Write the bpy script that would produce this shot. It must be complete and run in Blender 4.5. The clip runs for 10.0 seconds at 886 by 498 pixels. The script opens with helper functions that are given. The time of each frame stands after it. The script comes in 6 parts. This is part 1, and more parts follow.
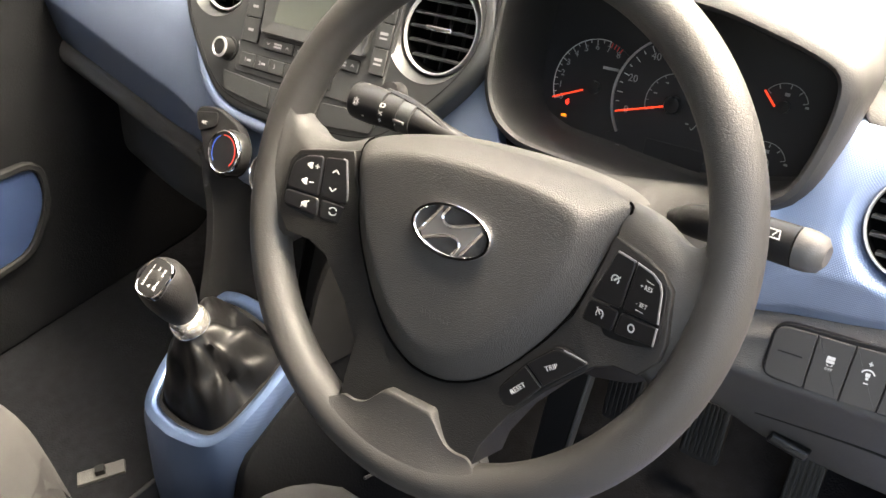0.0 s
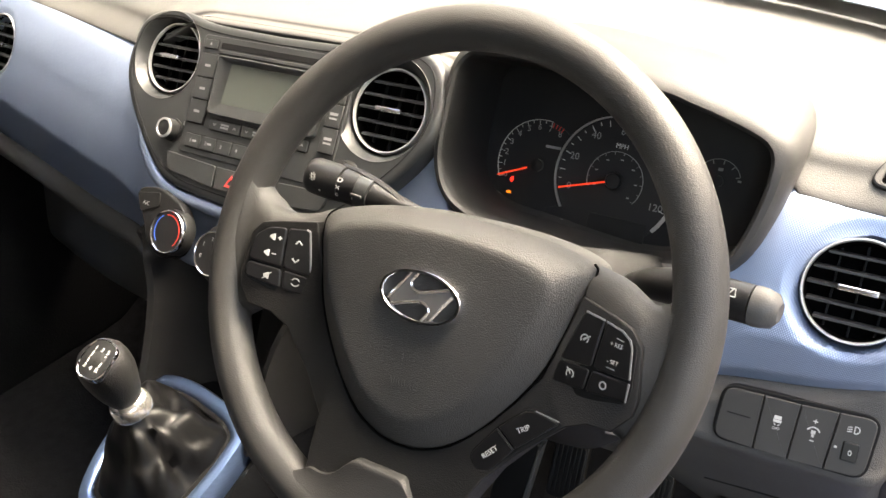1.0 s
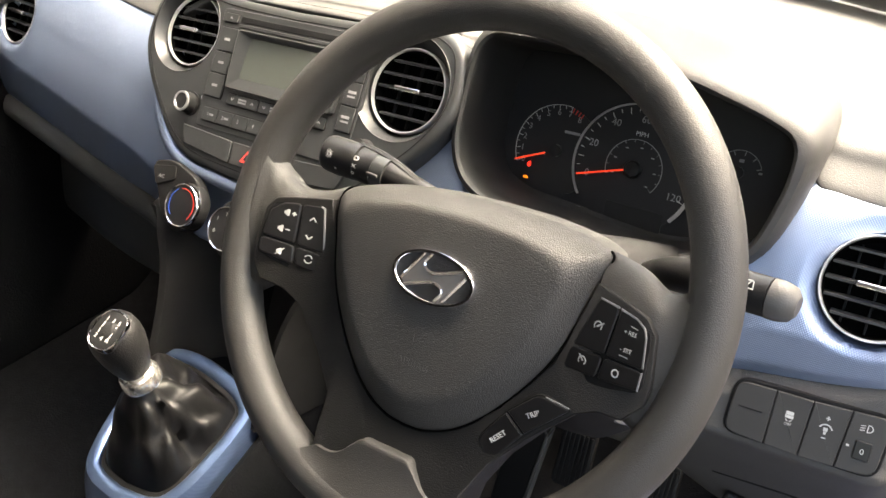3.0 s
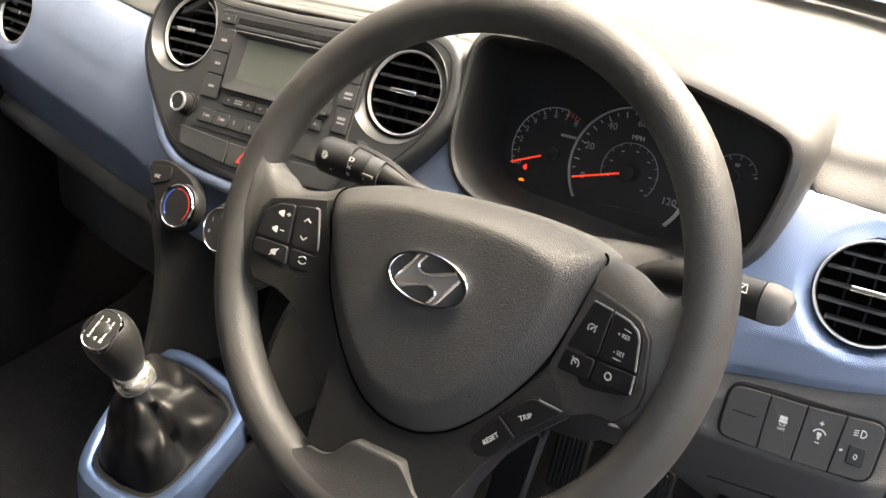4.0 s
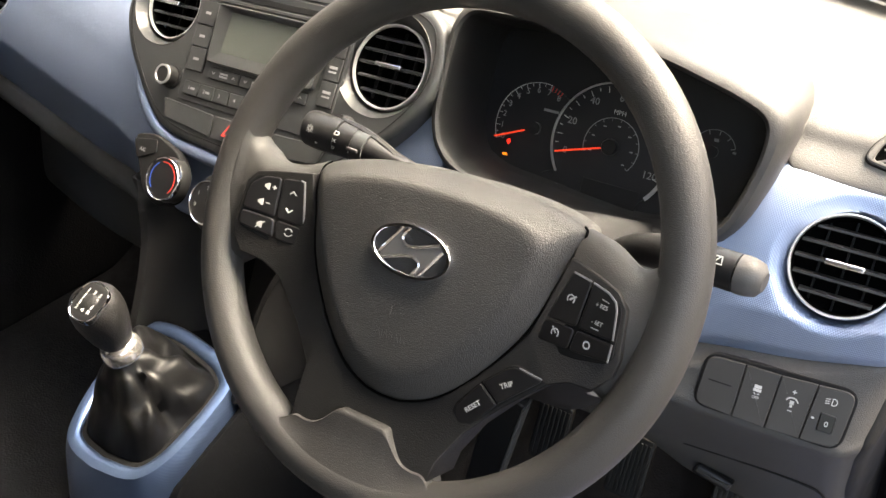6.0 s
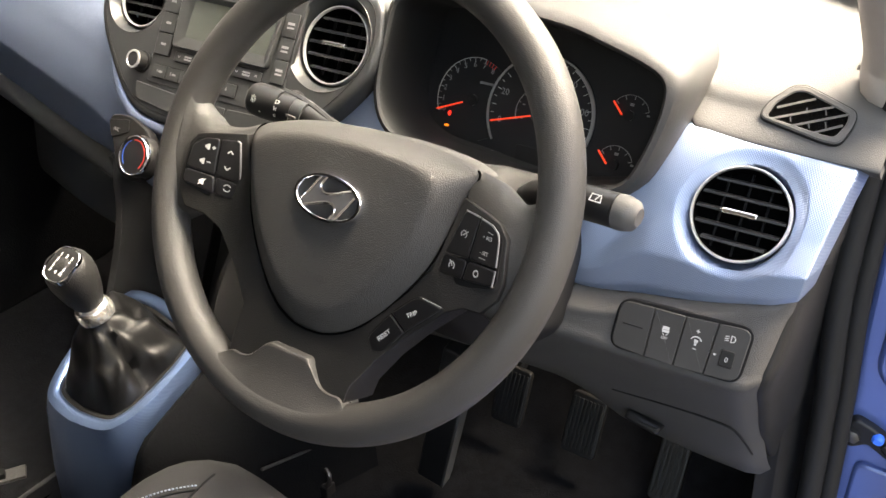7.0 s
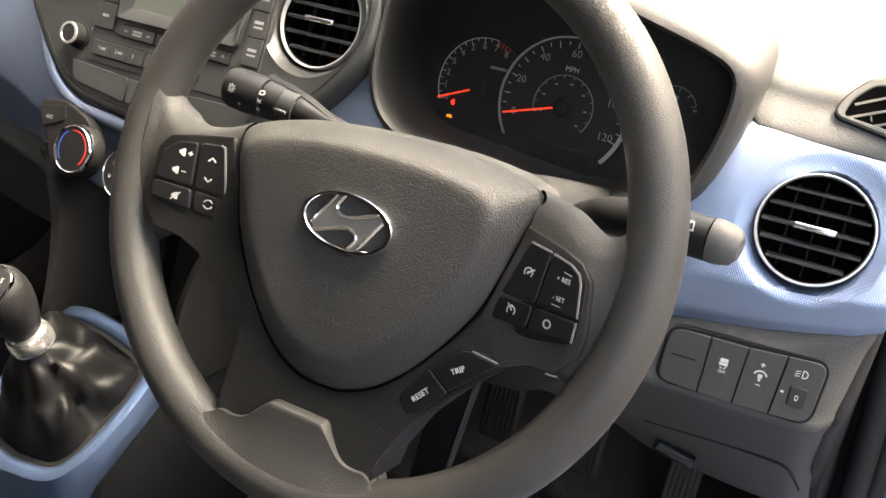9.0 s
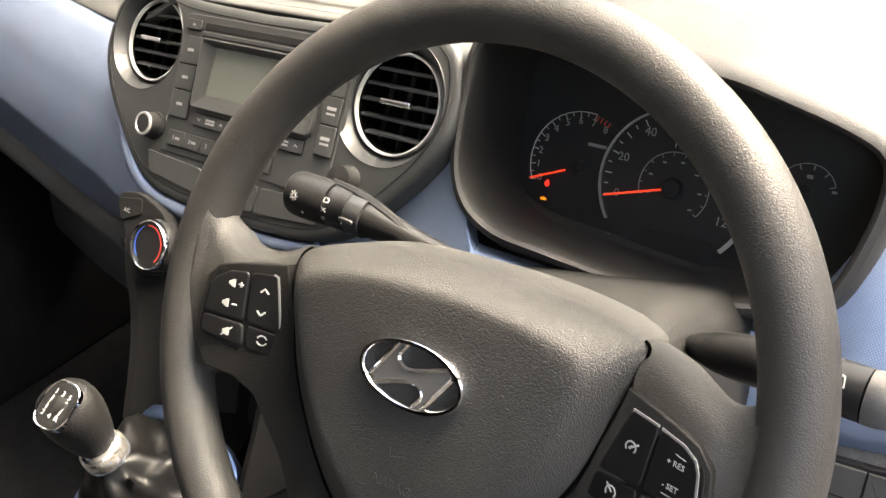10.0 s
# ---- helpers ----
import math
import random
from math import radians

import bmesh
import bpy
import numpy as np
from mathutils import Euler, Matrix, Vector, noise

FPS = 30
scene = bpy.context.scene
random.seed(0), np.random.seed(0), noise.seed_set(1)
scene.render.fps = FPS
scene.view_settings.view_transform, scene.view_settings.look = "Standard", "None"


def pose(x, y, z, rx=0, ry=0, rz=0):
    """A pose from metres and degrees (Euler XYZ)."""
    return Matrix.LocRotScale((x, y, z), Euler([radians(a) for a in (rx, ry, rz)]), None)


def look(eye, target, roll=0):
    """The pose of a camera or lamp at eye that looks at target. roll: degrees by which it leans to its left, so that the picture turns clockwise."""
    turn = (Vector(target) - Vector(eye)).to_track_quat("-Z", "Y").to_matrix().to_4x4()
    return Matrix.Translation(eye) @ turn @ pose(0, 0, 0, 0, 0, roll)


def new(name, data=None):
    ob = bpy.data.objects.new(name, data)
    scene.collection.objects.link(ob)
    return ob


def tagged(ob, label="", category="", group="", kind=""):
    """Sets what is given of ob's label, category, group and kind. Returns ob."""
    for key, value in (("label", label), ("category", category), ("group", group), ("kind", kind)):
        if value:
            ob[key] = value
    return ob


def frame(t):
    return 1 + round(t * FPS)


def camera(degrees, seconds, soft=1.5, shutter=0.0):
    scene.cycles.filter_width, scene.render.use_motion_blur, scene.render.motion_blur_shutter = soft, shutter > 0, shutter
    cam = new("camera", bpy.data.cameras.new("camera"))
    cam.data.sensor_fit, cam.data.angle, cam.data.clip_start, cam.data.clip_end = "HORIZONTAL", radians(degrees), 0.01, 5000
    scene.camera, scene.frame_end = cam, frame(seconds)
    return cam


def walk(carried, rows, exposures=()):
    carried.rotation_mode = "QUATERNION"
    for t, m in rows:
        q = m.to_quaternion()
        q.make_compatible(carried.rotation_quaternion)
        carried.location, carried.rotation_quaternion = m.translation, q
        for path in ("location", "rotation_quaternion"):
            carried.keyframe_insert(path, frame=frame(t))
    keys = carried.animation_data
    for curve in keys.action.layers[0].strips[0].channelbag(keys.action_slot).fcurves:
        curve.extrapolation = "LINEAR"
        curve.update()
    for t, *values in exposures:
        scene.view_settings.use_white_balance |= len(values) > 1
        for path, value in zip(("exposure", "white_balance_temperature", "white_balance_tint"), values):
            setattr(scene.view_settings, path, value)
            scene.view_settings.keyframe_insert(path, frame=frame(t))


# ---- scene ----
cam = camera(54.71, 10.0)
PATH = [
    (0, (0.6260, -0.3420, 1.2060), (-0.4290, 0.8800, 0.0250), -5.80),
    (0.1, (0.6245, -0.3456, 1.2133), (-0.3740, 0.9431, 0.0546), -3.30),
    (0.2, (0.6230, -0.3510, 1.2130), (-0.3200, 1.0240, 0.1090), -0.80),
    (0.3, (0.6272, -0.3577, 1.2121), (-0.3266, 1.0511, 0.1607), -0.13),
    (0.4, (0.6343, -0.3663, 1.2168), (-0.3937, 1.0079, 0.1896), -2.67),
    (0.5, (0.6320, -0.3730, 1.2160), (-0.4210, 0.9810, 0.1890), -5.00),
    (1, (0.6070, -0.3770, 1.2000), (-0.3430, 1.0610, 0.1850), -2.70),
    (1.5, (0.5940, -0.3890, 1.1990), (-0.3430, 1.0510, 0.1760), -1.00),
    (2, (0.5950, -0.3800, 1.1960), (-0.3110, 1.0690, 0.1570), -0.50),
    (2.2, (0.5960, -0.3800, 1.1970), (-0.3340, 1.0700, 0.1810), -0.70),
    (2.5, (0.5980, -0.3780, 1.1990), (-0.3510, 1.0570, 0.1800), -1.20),
    (2.7, (0.6026, -0.3759, 1.1963), (-0.3601, 1.0333, 0.1536), -1.39),
    (4, (0.6060, -0.3740, 1.1930), (-0.3580, 1.0400, 0.1580), -0.70),
    (4.5, (0.6100, -0.3690, 1.1940), (-0.3440, 1.0470, 0.1530), -0.40),
    (5, (0.6070, -0.3740, 1.1980), (-0.3570, 1.0230, 0.1400), -0.50),
    (5.5, (0.6080, -0.3800, 1.1940), (-0.3090, 1.0400, 0.1250), 1.20),
    (5.7, (0.6080, -0.3810, 1.1950), (-0.3060, 1.0320, 0.1150), 0.90),
    (6.8, (0.6870, -0.3970, 1.2030), (-0.2570, 0.9990, 0.1270), -2.20),
    (7, (0.7200, -0.4060, 1.1960), (-0.2360, 0.9830, 0.1200), -1.60),
    (7.4, (0.7590, -0.4180, 1.1800), (-0.2590, 0.9170, 0.0920), -2.20),
    (7.5, (0.7520, -0.4300, 1.1870), (-0.2520, 0.9210, 0.1070), -2.30),
    (8, (0.7190, -0.4200, 1.1840), (-0.2400, 0.9640, 0.1050), -1.50),
    (8.5, (0.6320, -0.3680, 1.1570), (-0.2090, 1.0490, 0.0240), 0.40),
    (9, (0.5860, -0.3370, 1.1620), (-0.2020, 1.1070, 0.0240), 1.30),
    (9.2, (0.5930, -0.3230, 1.1710), (-0.1970, 1.1320, 0.0480), 1.00),
    (9.5, (0.5830, -0.3160, 1.1760), (-0.2180, 1.1400, 0.0640), -0.00),
    (9.8, (0.5639, -0.2840, 1.1777), (-0.4393, 1.0693, 0.0997), -4.60),
    (10, (0.5500, -0.2350, 1.1700), (-0.4820, 1.0870, 0.0800), -5.50),
]
walk(cam, [(t, look(eye, target, roll)) for t, eye, target, roll in PATH], [(0, 3.02, 8100, 11), (0.4, 2.64, 8100, 11), (10, 2.64, 8100, 11)])

# ---- light ----
world = bpy.data.worlds.new("sky")
scene.world = world
world.use_nodes = True
_n = world.node_tree.nodes
_sky = _n.new("ShaderNodeTexSky")
_sky.sky_type = "NISHITA"
_sky.sun_disc = False
_sky.sun_elevation = radians(54)
_sky.sun_rotation = radians(40)
_sky.air_density, _sky.dust_density, _sky.ozone_density = 1.2, 4.0, 1.0
_n["Background"].inputs["Strength"].default_value = 0.20
world.node_tree.links.new(_sky.outputs[0], _n["Background"].inputs["Color"])
sun = new("sun", bpy.data.lights.new("sun", "SUN"))
sun.data.energy, sun.data.angle, sun.data.color = 2.5, radians(28), (1.0, 0.98, 0.95)
sun.matrix_world = look((0, 0, 5), (-0.40, -0.48, 5 - 0.87))

# ---- materials ----


def material(name, color, rough=0.5, metal=0.0, grain=0.0, scale=900.0, vary=0.12, vscale=14.0, coat=0.0, spec=0.5, weave=0.0):
    """Procedural surface: base colour varied at two scales, pebbled or woven fine relief."""
    m = bpy.data.materials.new(name)
    m.use_nodes = True
    nt = m.node_tree
    b = nt.nodes["Principled BSDF"]
    ln = nt.links.new
    b.inputs["Roughness"].default_value = rough
    b.inputs["Metallic"].default_value = metal
    b.inputs["Coat Weight"].default_value = coat
    b.inputs["Coat Roughness"].default_value = 0.12
    b.inputs["Specular IOR Level"].default_value = spec
    tc = nt.nodes.new("ShaderNodeTexCoord")
    big = nt.nodes.new("ShaderNodeTexNoise")
    big.inputs["Scale"].default_value = vscale
    big.inputs["Detail"].default_value = 5
    ln(tc.outputs["Object"], big.inputs["Vector"])
    ramp = nt.nodes.new("ShaderNodeValToRGB")
    lo = [max(0.0, c * (1 - vary)) for c in color]
    hi = [min(1.0, c * (1 + vary)) for c in color]
    ramp.color_ramp.elements[0].position, ramp.color_ramp.elements[1].position = 0.3, 0.7
    ramp.color_ramp.elements[0].color = (*lo, 1)
    ramp.color_ramp.elements[1].color = (*hi, 1)
    ln(big.outputs["Fac"], ramp.inputs["Fac"])
    ln(ramp.outputs["Color"], b.inputs["Base Color"])
    rr = nt.nodes.new("ShaderNodeMapRange")
    rr.inputs["To Min"].default_value, rr.inputs["To Max"].default_value = max(0.02, rough * 0.85), min(1, rough * 1.15)
    ln(big.outputs["Fac"], rr.inputs["Value"])
    ln(rr.outputs["Result"], b.inputs["Roughness"])
    if grain:
        vor = nt.nodes.new("ShaderNodeTexVoronoi")
        vor.feature = "SMOOTH_F1"
        vor.inputs["Scale"].default_value = scale
        ln(tc.outputs["Object"], vor.inputs["Vector"])
        bump = nt.nodes.new("ShaderNodeBump")
        bump.inputs["Strength"].default_value = grain
        bump.inputs["Distance"].default_value = 0.0006
        bump.invert = True
        ln(vor.outputs["Distance"], bump.inputs["Height"])
        ln(bump.outputs["Normal"], b.inputs["Normal"])
    if weave:
        mp = nt.nodes.new("ShaderNodeMapping")
        mp.inputs["Rotation"].default_value = (0, radians(38), 0)
        ln(tc.outputs["Object"], mp.inputs["Vector"])
        wa = nt.nodes.new("ShaderNodeTexWave")
        wa.inputs["Scale"].default_value = 205
        wa.inputs["Distortion"].default_value = 0.15
        wa.inputs["Detail Scale"].default_value = 40
        ln(mp.outputs["Vector"], wa.inputs["Vector"])
        wb = nt.nodes.new("ShaderNodeTexWave")
        wb.bands_direction = "Z"
        wb.inputs["Scale"].default_value = 205
        wb.inputs["Distortion"].default_value = 0.15
        ln(mp.outputs["Vector"], wb.inputs["Vector"])
        ad = nt.nodes.new("ShaderNodeMath")
        ad.operation = "MULTIPLY"
        ln(wa.outputs["Fac"], ad.inputs[0])
        ln(wb.outputs["Fac"], ad.inputs[1])
        bump = nt.nodes.new("ShaderNodeBump")
        bump.inputs["Strength"].default_value = weave
        bump.inputs["Distance"].default_value = 0.0005
        ln(ad.outputs[0], bump.inputs["Height"])
        ln(bump.outputs["Normal"], b.inputs["Normal"])
        mx = nt.nodes.new("ShaderNodeMix")
        mx.data_type = "RGBA"
        mx.inputs["B"].default_value = (*[c * 1.22 for c in color], 1)
        ln(ramp.outputs["Color"], mx.inputs["A"])
        fr = nt.nodes.new("ShaderNodeMath")
        fr.operation = "MULTIPLY"
        fr.inputs[1].default_value = 0.8
        ln(ad.outputs[0], fr.inputs[0])
        ln(fr.outputs[0], mx.inputs["Factor"])
        ln(mx.outputs["Result"], b.inputs["Base Color"])
    return m


def glow(name, color, strength):
    m = material(name, color, 0.5)
    b = m.node_tree.nodes["Principled BSDF"]
    b.inputs["Emission Color"].default_value = (*color, 1)
    b.inputs["Emission Strength"].default_value = strength
    return m


def glass(name, tint=(1, 1, 1), rough=0.0):
    m = bpy.data.materials.new(name)
    m.use_nodes = True
    b = m.node_tree.nodes["Principled BSDF"]
    b.inputs["Base Color"].default_value = (*tint, 1)
    b.inputs["Roughness"].default_value = rough
    b.inputs["Transmission Weight"].default_value = 1.0
    b.inputs["IOR"].default_value = 1.45
    return m


M_PAD = material("soft grained dash plastic", (0.068, 0.067, 0.0642), 0.62, grain=0.4, scale=1100)
M_LOW = material("grained lower dash plastic", (0.052, 0.0505, 0.048), 0.55, grain=0.9, scale=1250)
M_STACK = material("satin charcoal plastic", (0.029, 0.0308, 0.031), 0.42, grain=0.12, scale=1100)
M_RIM = material("grained steering wheel skin", (0.0315, 0.0305, 0.0288), 0.56, grain=0.38, scale=1500)
M_HUB = material("grained airbag cover plastic", (0.0420, 0.0408, 0.0390), 0.56, grain=0.7, scale=1350, spec=0.42)
M_SWITCH = material("satin switch plastic", (0.034, 0.033, 0.0315), 0.5, grain=0.12, scale=1100, spec=0.45)
M_BLACK = material("satin black plastic", (0.011, 0.011, 0.0112), 0.42, grain=0.1, scale=900, spec=0.35)
M_CAP = material("smooth grey stalk plastic", (0.072, 0.07, 0.067), 0.5, grain=0.15, scale=900)
M_HOOD = material("grained binnacle hood plastic", (0.0235, 0.0230, 0.0222), 0.62, grain=0.25, scale=850)
M_SHROUD = material("grained column plastic", (0.0075, 0.0074, 0.0072), 0.7, grain=0.3, scale=600, spec=0.3)
M_GLOVE = material("grained glovebox plastic", (0.054, 0.0545, 0.0540), 0.6, grain=0.6, scale=1200, spec=0.35)
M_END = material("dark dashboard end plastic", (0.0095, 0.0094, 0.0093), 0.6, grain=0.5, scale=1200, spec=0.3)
# Darker copy of the hood plastic; the shade inside is in the colour.
M_WELL = material("hood plastic darkened for inner shade", (0.0075, 0.0075, 0.0075), 0.6, grain=0.3, scale=700)
M_FRAME = material("charcoal spoke plastic", (0.0062, 0.0061, 0.0060), 0.6, grain=0.45, scale=1300, spec=0.35)
# Glossless near-black: paints the shade of deep openings, also fills the cover joint.
M_VOID = material("shade black for cavities and joints", (0.0025, 0.0025, 0.0025), 1.0, spec=0.0)
M_TUNNEL = material("black tunnel lining", (0.0052, 0.0055, 0.0062), 0.95, grain=0.6, scale=420, spec=0.08)
M_DARK = material("matt black plastic", (0.006, 0.006, 0.0065), 0.75, spec=0.25)
M_BUTTON = material("black button plastic", (0.009, 0.009, 0.0095), 0.36, spec=0.4)
M_BLUE = material("satin blue trim with fine weave", (0.252, 0.318, 0.445), 0.34, metal=0.72, weave=0.5, vary=0.04)
M_BLUEP = material("satin blue console paint", (0.140, 0.212, 0.365), 0.33, metal=0.88, vary=0.05, weave=0.15)
M_BODY = material("gloss blue body paint", (0.085, 0.135, 0.34), 0.3, metal=0.3, coat=0.8, vary=0.06)
M_INSERT = material("dark blue door trim", (0.014, 0.027, 0.065), 0.45, vary=0.05)
M_CHROME = material("bright chrome", (0.85, 0.85, 0.86), 0.08, metal=1.0, vary=0.02)
M_COLLAR = material("polished silver collar", (0.78, 0.77, 0.75), 0.2, metal=0.9, vary=0.02)
M_LOCK = material("dull silver plastic", (0.22, 0.215, 0.21), 0.42, metal=0.5, vary=0.05)
M_SATIN = material("satin silver plastic", (0.55, 0.55, 0.55), 0.3, metal=0.85, vary=0.04)
M_RING = material("bright silver ring", (0.72, 0.72, 0.71), 0.33, metal=0.55, vary=0.03)
M_GREYEDGE = material("grey button edge", (0.24, 0.24, 0.24), 0.4, vary=0.04)
M_PRINT = material("white printed marking", (0.52, 0.52, 0.5), 0.6, vary=0.03)
M_PRINTDIM = material("grey printed marking", (0.26, 0.26, 0.26), 0.6, vary=0.03)
M_RED = glow("red lit needle", (0.75, 0.05, 0.02), 0.16)
M_AMBER = glow("amber warning light", (1.0, 0.25, 0.02), 0.2)
M_REDLIT = glow("red warning light", (1.0, 0.03, 0.02), 0.3)
M_REDP = material("red printed marking", (0.65, 0.05, 0.04), 0.5, vary=0.05)
M_BLUEMARK = material("blue printed marking", (0.03, 0.12, 0.6), 0.5, vary=0.05)
M_LEATHER = material("black gaiter leatherette", (0.0042, 0.0042, 0.0044), 0.44, grain=0.15, scale=900, spec=0.20)
M_KNOB = material("grained black knob leather", (0.0085, 0.0083, 0.0083), 0.42, grain=0.5, scale=700)
M_SEAT = material("grey seat fabric", (0.036, 0.035, 0.0345), 0.85, grain=0.5, scale=900, vary=0.12, spec=0.3)
M_SEATSIDE = material("charcoal seat fabric", (0.026, 0.025, 0.025), 0.85, grain=0.5, scale=900, vary=0.2, spec=0.3)
M_THREAD = material("pale stitching thread", (0.45, 0.5, 0.58), 0.8, vary=0.1)
M_PIPE = material("blue seat piping", (0.09, 0.2, 0.6), 0.6)
M_CARPET = material("black carpet", (0.0064, 0.0068, 0.0080), 0.95, grain=1.0, scale=420, vary=0.4, vscale=60, spec=0.06)
M_RUBBER = material("black rubber", (0.007, 0.007, 0.007), 0.65, grain=0.2, scale=500)
M_PEDAL = material("ribbed pedal rubber", (0.0085, 0.0084, 0.0083), 0.5)
M_LCD = material("unlit grey display", (0.072, 0.080, 0.070), 0.22, vary=0.04)
M_DIAL = material("black dial face", (0.008, 0.008, 0.009), 0.5)
M_HEAD = material("pale headlining fabric", (0.44, 0.43, 0.41), 0.9, grain=0.3, scale=900)
M_TRIMPALE = material("pale pillar trim", (0.36, 0.33, 0.3), 0.7, grain=0.3, scale=900)
M_ASPHALT = material("worn asphalt", (0.038, 0.038, 0.037), 0.9, grain=1.0, scale=120, vary=0.3, vscale=6)
M_WALL = material("plain grey render", (0.06, 0.062, 0.064), 0.9, grain=0.6, scale=60, vary=0.2, vscale=3)
# Colour of the added wall that throws warm light in from the right.
M_BOUNCE = material("warm brown bounce surface", (0.32, 0.235, 0.17), 0.9, grain=0.6, scale=60, vary=0.25, vscale=4)
M_FRIT = material("black windscreen border", (0.01, 0.01, 0.01), 0.3)
M_STEEL = material("dark plated steel", (0.12, 0.12, 0.118), 0.4, metal=0.9, vary=0.15, vscale=90)
# Slight emission brightens this cap; it is not a light source.
M_BLUECAP = glow("blue plastic cap with added glow", (0.02, 0.16, 0.85), 0.05)
M_GLASS = glass("clear window glass", (0.97, 0.99, 0.98))

# ---- building helpers ----
WORLDS = {}
K = 0.93  # model units to metres


def thing(name, at, label="", category="", group="", kind=""):
    ob = new(name)
    ob.empty_display_size = 0.05
    ob.location = Vector(at) * K
    WORLDS[ob.name] = Matrix.Translation(Vector(at) * K)
    return tagged(ob, label, category, group, kind)


def part(name, bm, mat, parent=None, label="", smooth=40, kind="", category=""):
    """Links a bmesh in world coordinates as one mesh object under parent."""
    base = WORLDS[parent.name] if parent else Matrix.Identity(4)
    bmesh.ops.recalc_face_normals(bm, faces=bm.faces)
    bm.transform(base.inverted() @ Matrix.Scale(K, 4))
    me = bpy.data.meshes.new(name)
    for f in bm.faces:
        f.smooth = len(f.verts) <= 4
    lim = radians(smooth)
    for e in bm.edges:
        if len(e.link_faces) == 2 and e.calc_face_angle(0) > lim:
            e.smooth = False
    bm.to_mesh(me)
    bm.free()
    for mm in (mat if isinstance(mat, (list, tuple)) else [mat]):
        me.materials.append(mm)
    ob = new(name, me)
    if parent:
        ob.parent = parent
    WORLDS[ob.name] = base
    return tagged(ob, label, category, "", kind)


def basis(at, u, v):
    u, v = Vector(u).normalized(), Vector(v).normalized()
    n = u.cross(v).normalized()
    v = n.cross(u)
    m = Matrix((u, v, n)).transposed().to_4x4()
    m.translation = at
    return m


def loft(rings, closed=True, caps=True, wrap=False):
    """Skins rings of equal length."""
    bm = bmesh.new()
    vs = [[bm.verts.new(p) for p in r] for r in rings]
    n = len(rings[0])
    pairs = list(zip(vs, vs[1:])) + ([(vs[-1], vs[0])] if wrap else [])
    for a, b in pairs:
        for i in range(n if closed else n - 1):
            j = (i + 1) % n
            bm.faces.new((a[i], a[j], b[j], b[i]))
    if caps and closed and not wrap:
        bm.faces.new(list(reversed(vs[0])))
        bm.faces.new(vs[-1])
    return bm


def merge(*bms):
    out = bms[0]
    for b in bms[1:]:
        me = bpy.data.meshes.new("tmp")
        b.to_mesh(me)
        b.free()
        out.from_mesh(me)
        bpy.data.meshes.remove(me)
    return out


def rounded(poly, r, n=5):
    """Rounds the corners of a 2D polygon; r is one radius or one a corner."""
    out, k = [], len(poly)
    for i, p in enumerate(poly):
        p = Vector(p)
        a, b = Vector(poly[i - 1]) - p, Vector(poly[(i + 1) % k]) - p
        rad = r[i] if isinstance(r, (list, tuple)) else r
        d = min(rad, a.length * 0.48, b.length * 0.48)
        p0, p1 = p + a.normalized() * d, p + b.normalized() * d
        for j in range(n + 1):
            t = j / n
            out.append(tuple((1 - t) ** 2 * p0 + 2 * t * (1 - t) * p + t * t * p1))
    return out


def inset(poly, d):
    """Moves a counter-clockwise or clockwise outline inwards by d."""
    k = len(poly)
    area = sum(poly[i - 1][0] * poly[i][1] - poly[i][0] * poly[i - 1][1] for i in range(k))
    s = 1 if area > 0 else -1
    out = []
    for i in range(k):
        a, p, b = Vector(poly[i - 1]), Vector(poly[i]), Vector(poly[(i + 1) % k])
        t = ((p - a).normalized() if (p - a).length > 1e-9 else Vector((0, 0))) + ((b - p).normalized() if (b - p).length > 1e-9 else Vector((0, 0)))
        if t.length < 1e-6:
            out.append(tuple(p))
            continue
        t.normalize()
        out.append((p.x - s * t.y * d, p.y + s * t.x * d))
    return out


def plate(fr, poly, w0, w1, bevel=0.001, steps=3, dome=0.0):
    """An extruded outline with a rounded front edge, in the frame fr."""
    rings = [[fr @ Vector((x, y, w0)) for x, y in poly]]
    for i in range(steps + 1):
        a = i / steps * math.pi / 2
        ins = inset(poly, bevel * (1 - math.cos(a))) if i else poly
        rings.append([fr @ Vector((x, y, w1 - bevel + bevel * math.sin(a))) for x, y in ins])
    if dome:
        cx = sum(p[0] for p in poly) / len(poly)
        cy = sum(p[1] for p in poly) / len(poly)
        ins = inset(poly, bevel)
        for k, s in enumerate((0.75, 0.45, 0.15)):
            rings.append([fr @ Vector((cx + (x - cx) * s, cy + (y - cy) * s, w1 + dome * (1 - s * s))) for x, y in ins])
    return loft(rings)


def ring_plate(fr, outer, inner, w0, w1, bevel=0.001):
    """A frame between two outlines of equal length."""
    rings = []
    for poly, w, d in ((inner, w0, 0), (outer, w0, 0), (outer, w1 - bevel, 0), (outer, w1, bevel), (inner, w1, -bevel), (inner, w1 - bevel, 0)):
        pp = inset(poly, d) if d else poly
        rings.append([fr @ Vector((x, y, w)) for x, y in pp])
    return loft(rings, wrap=True)


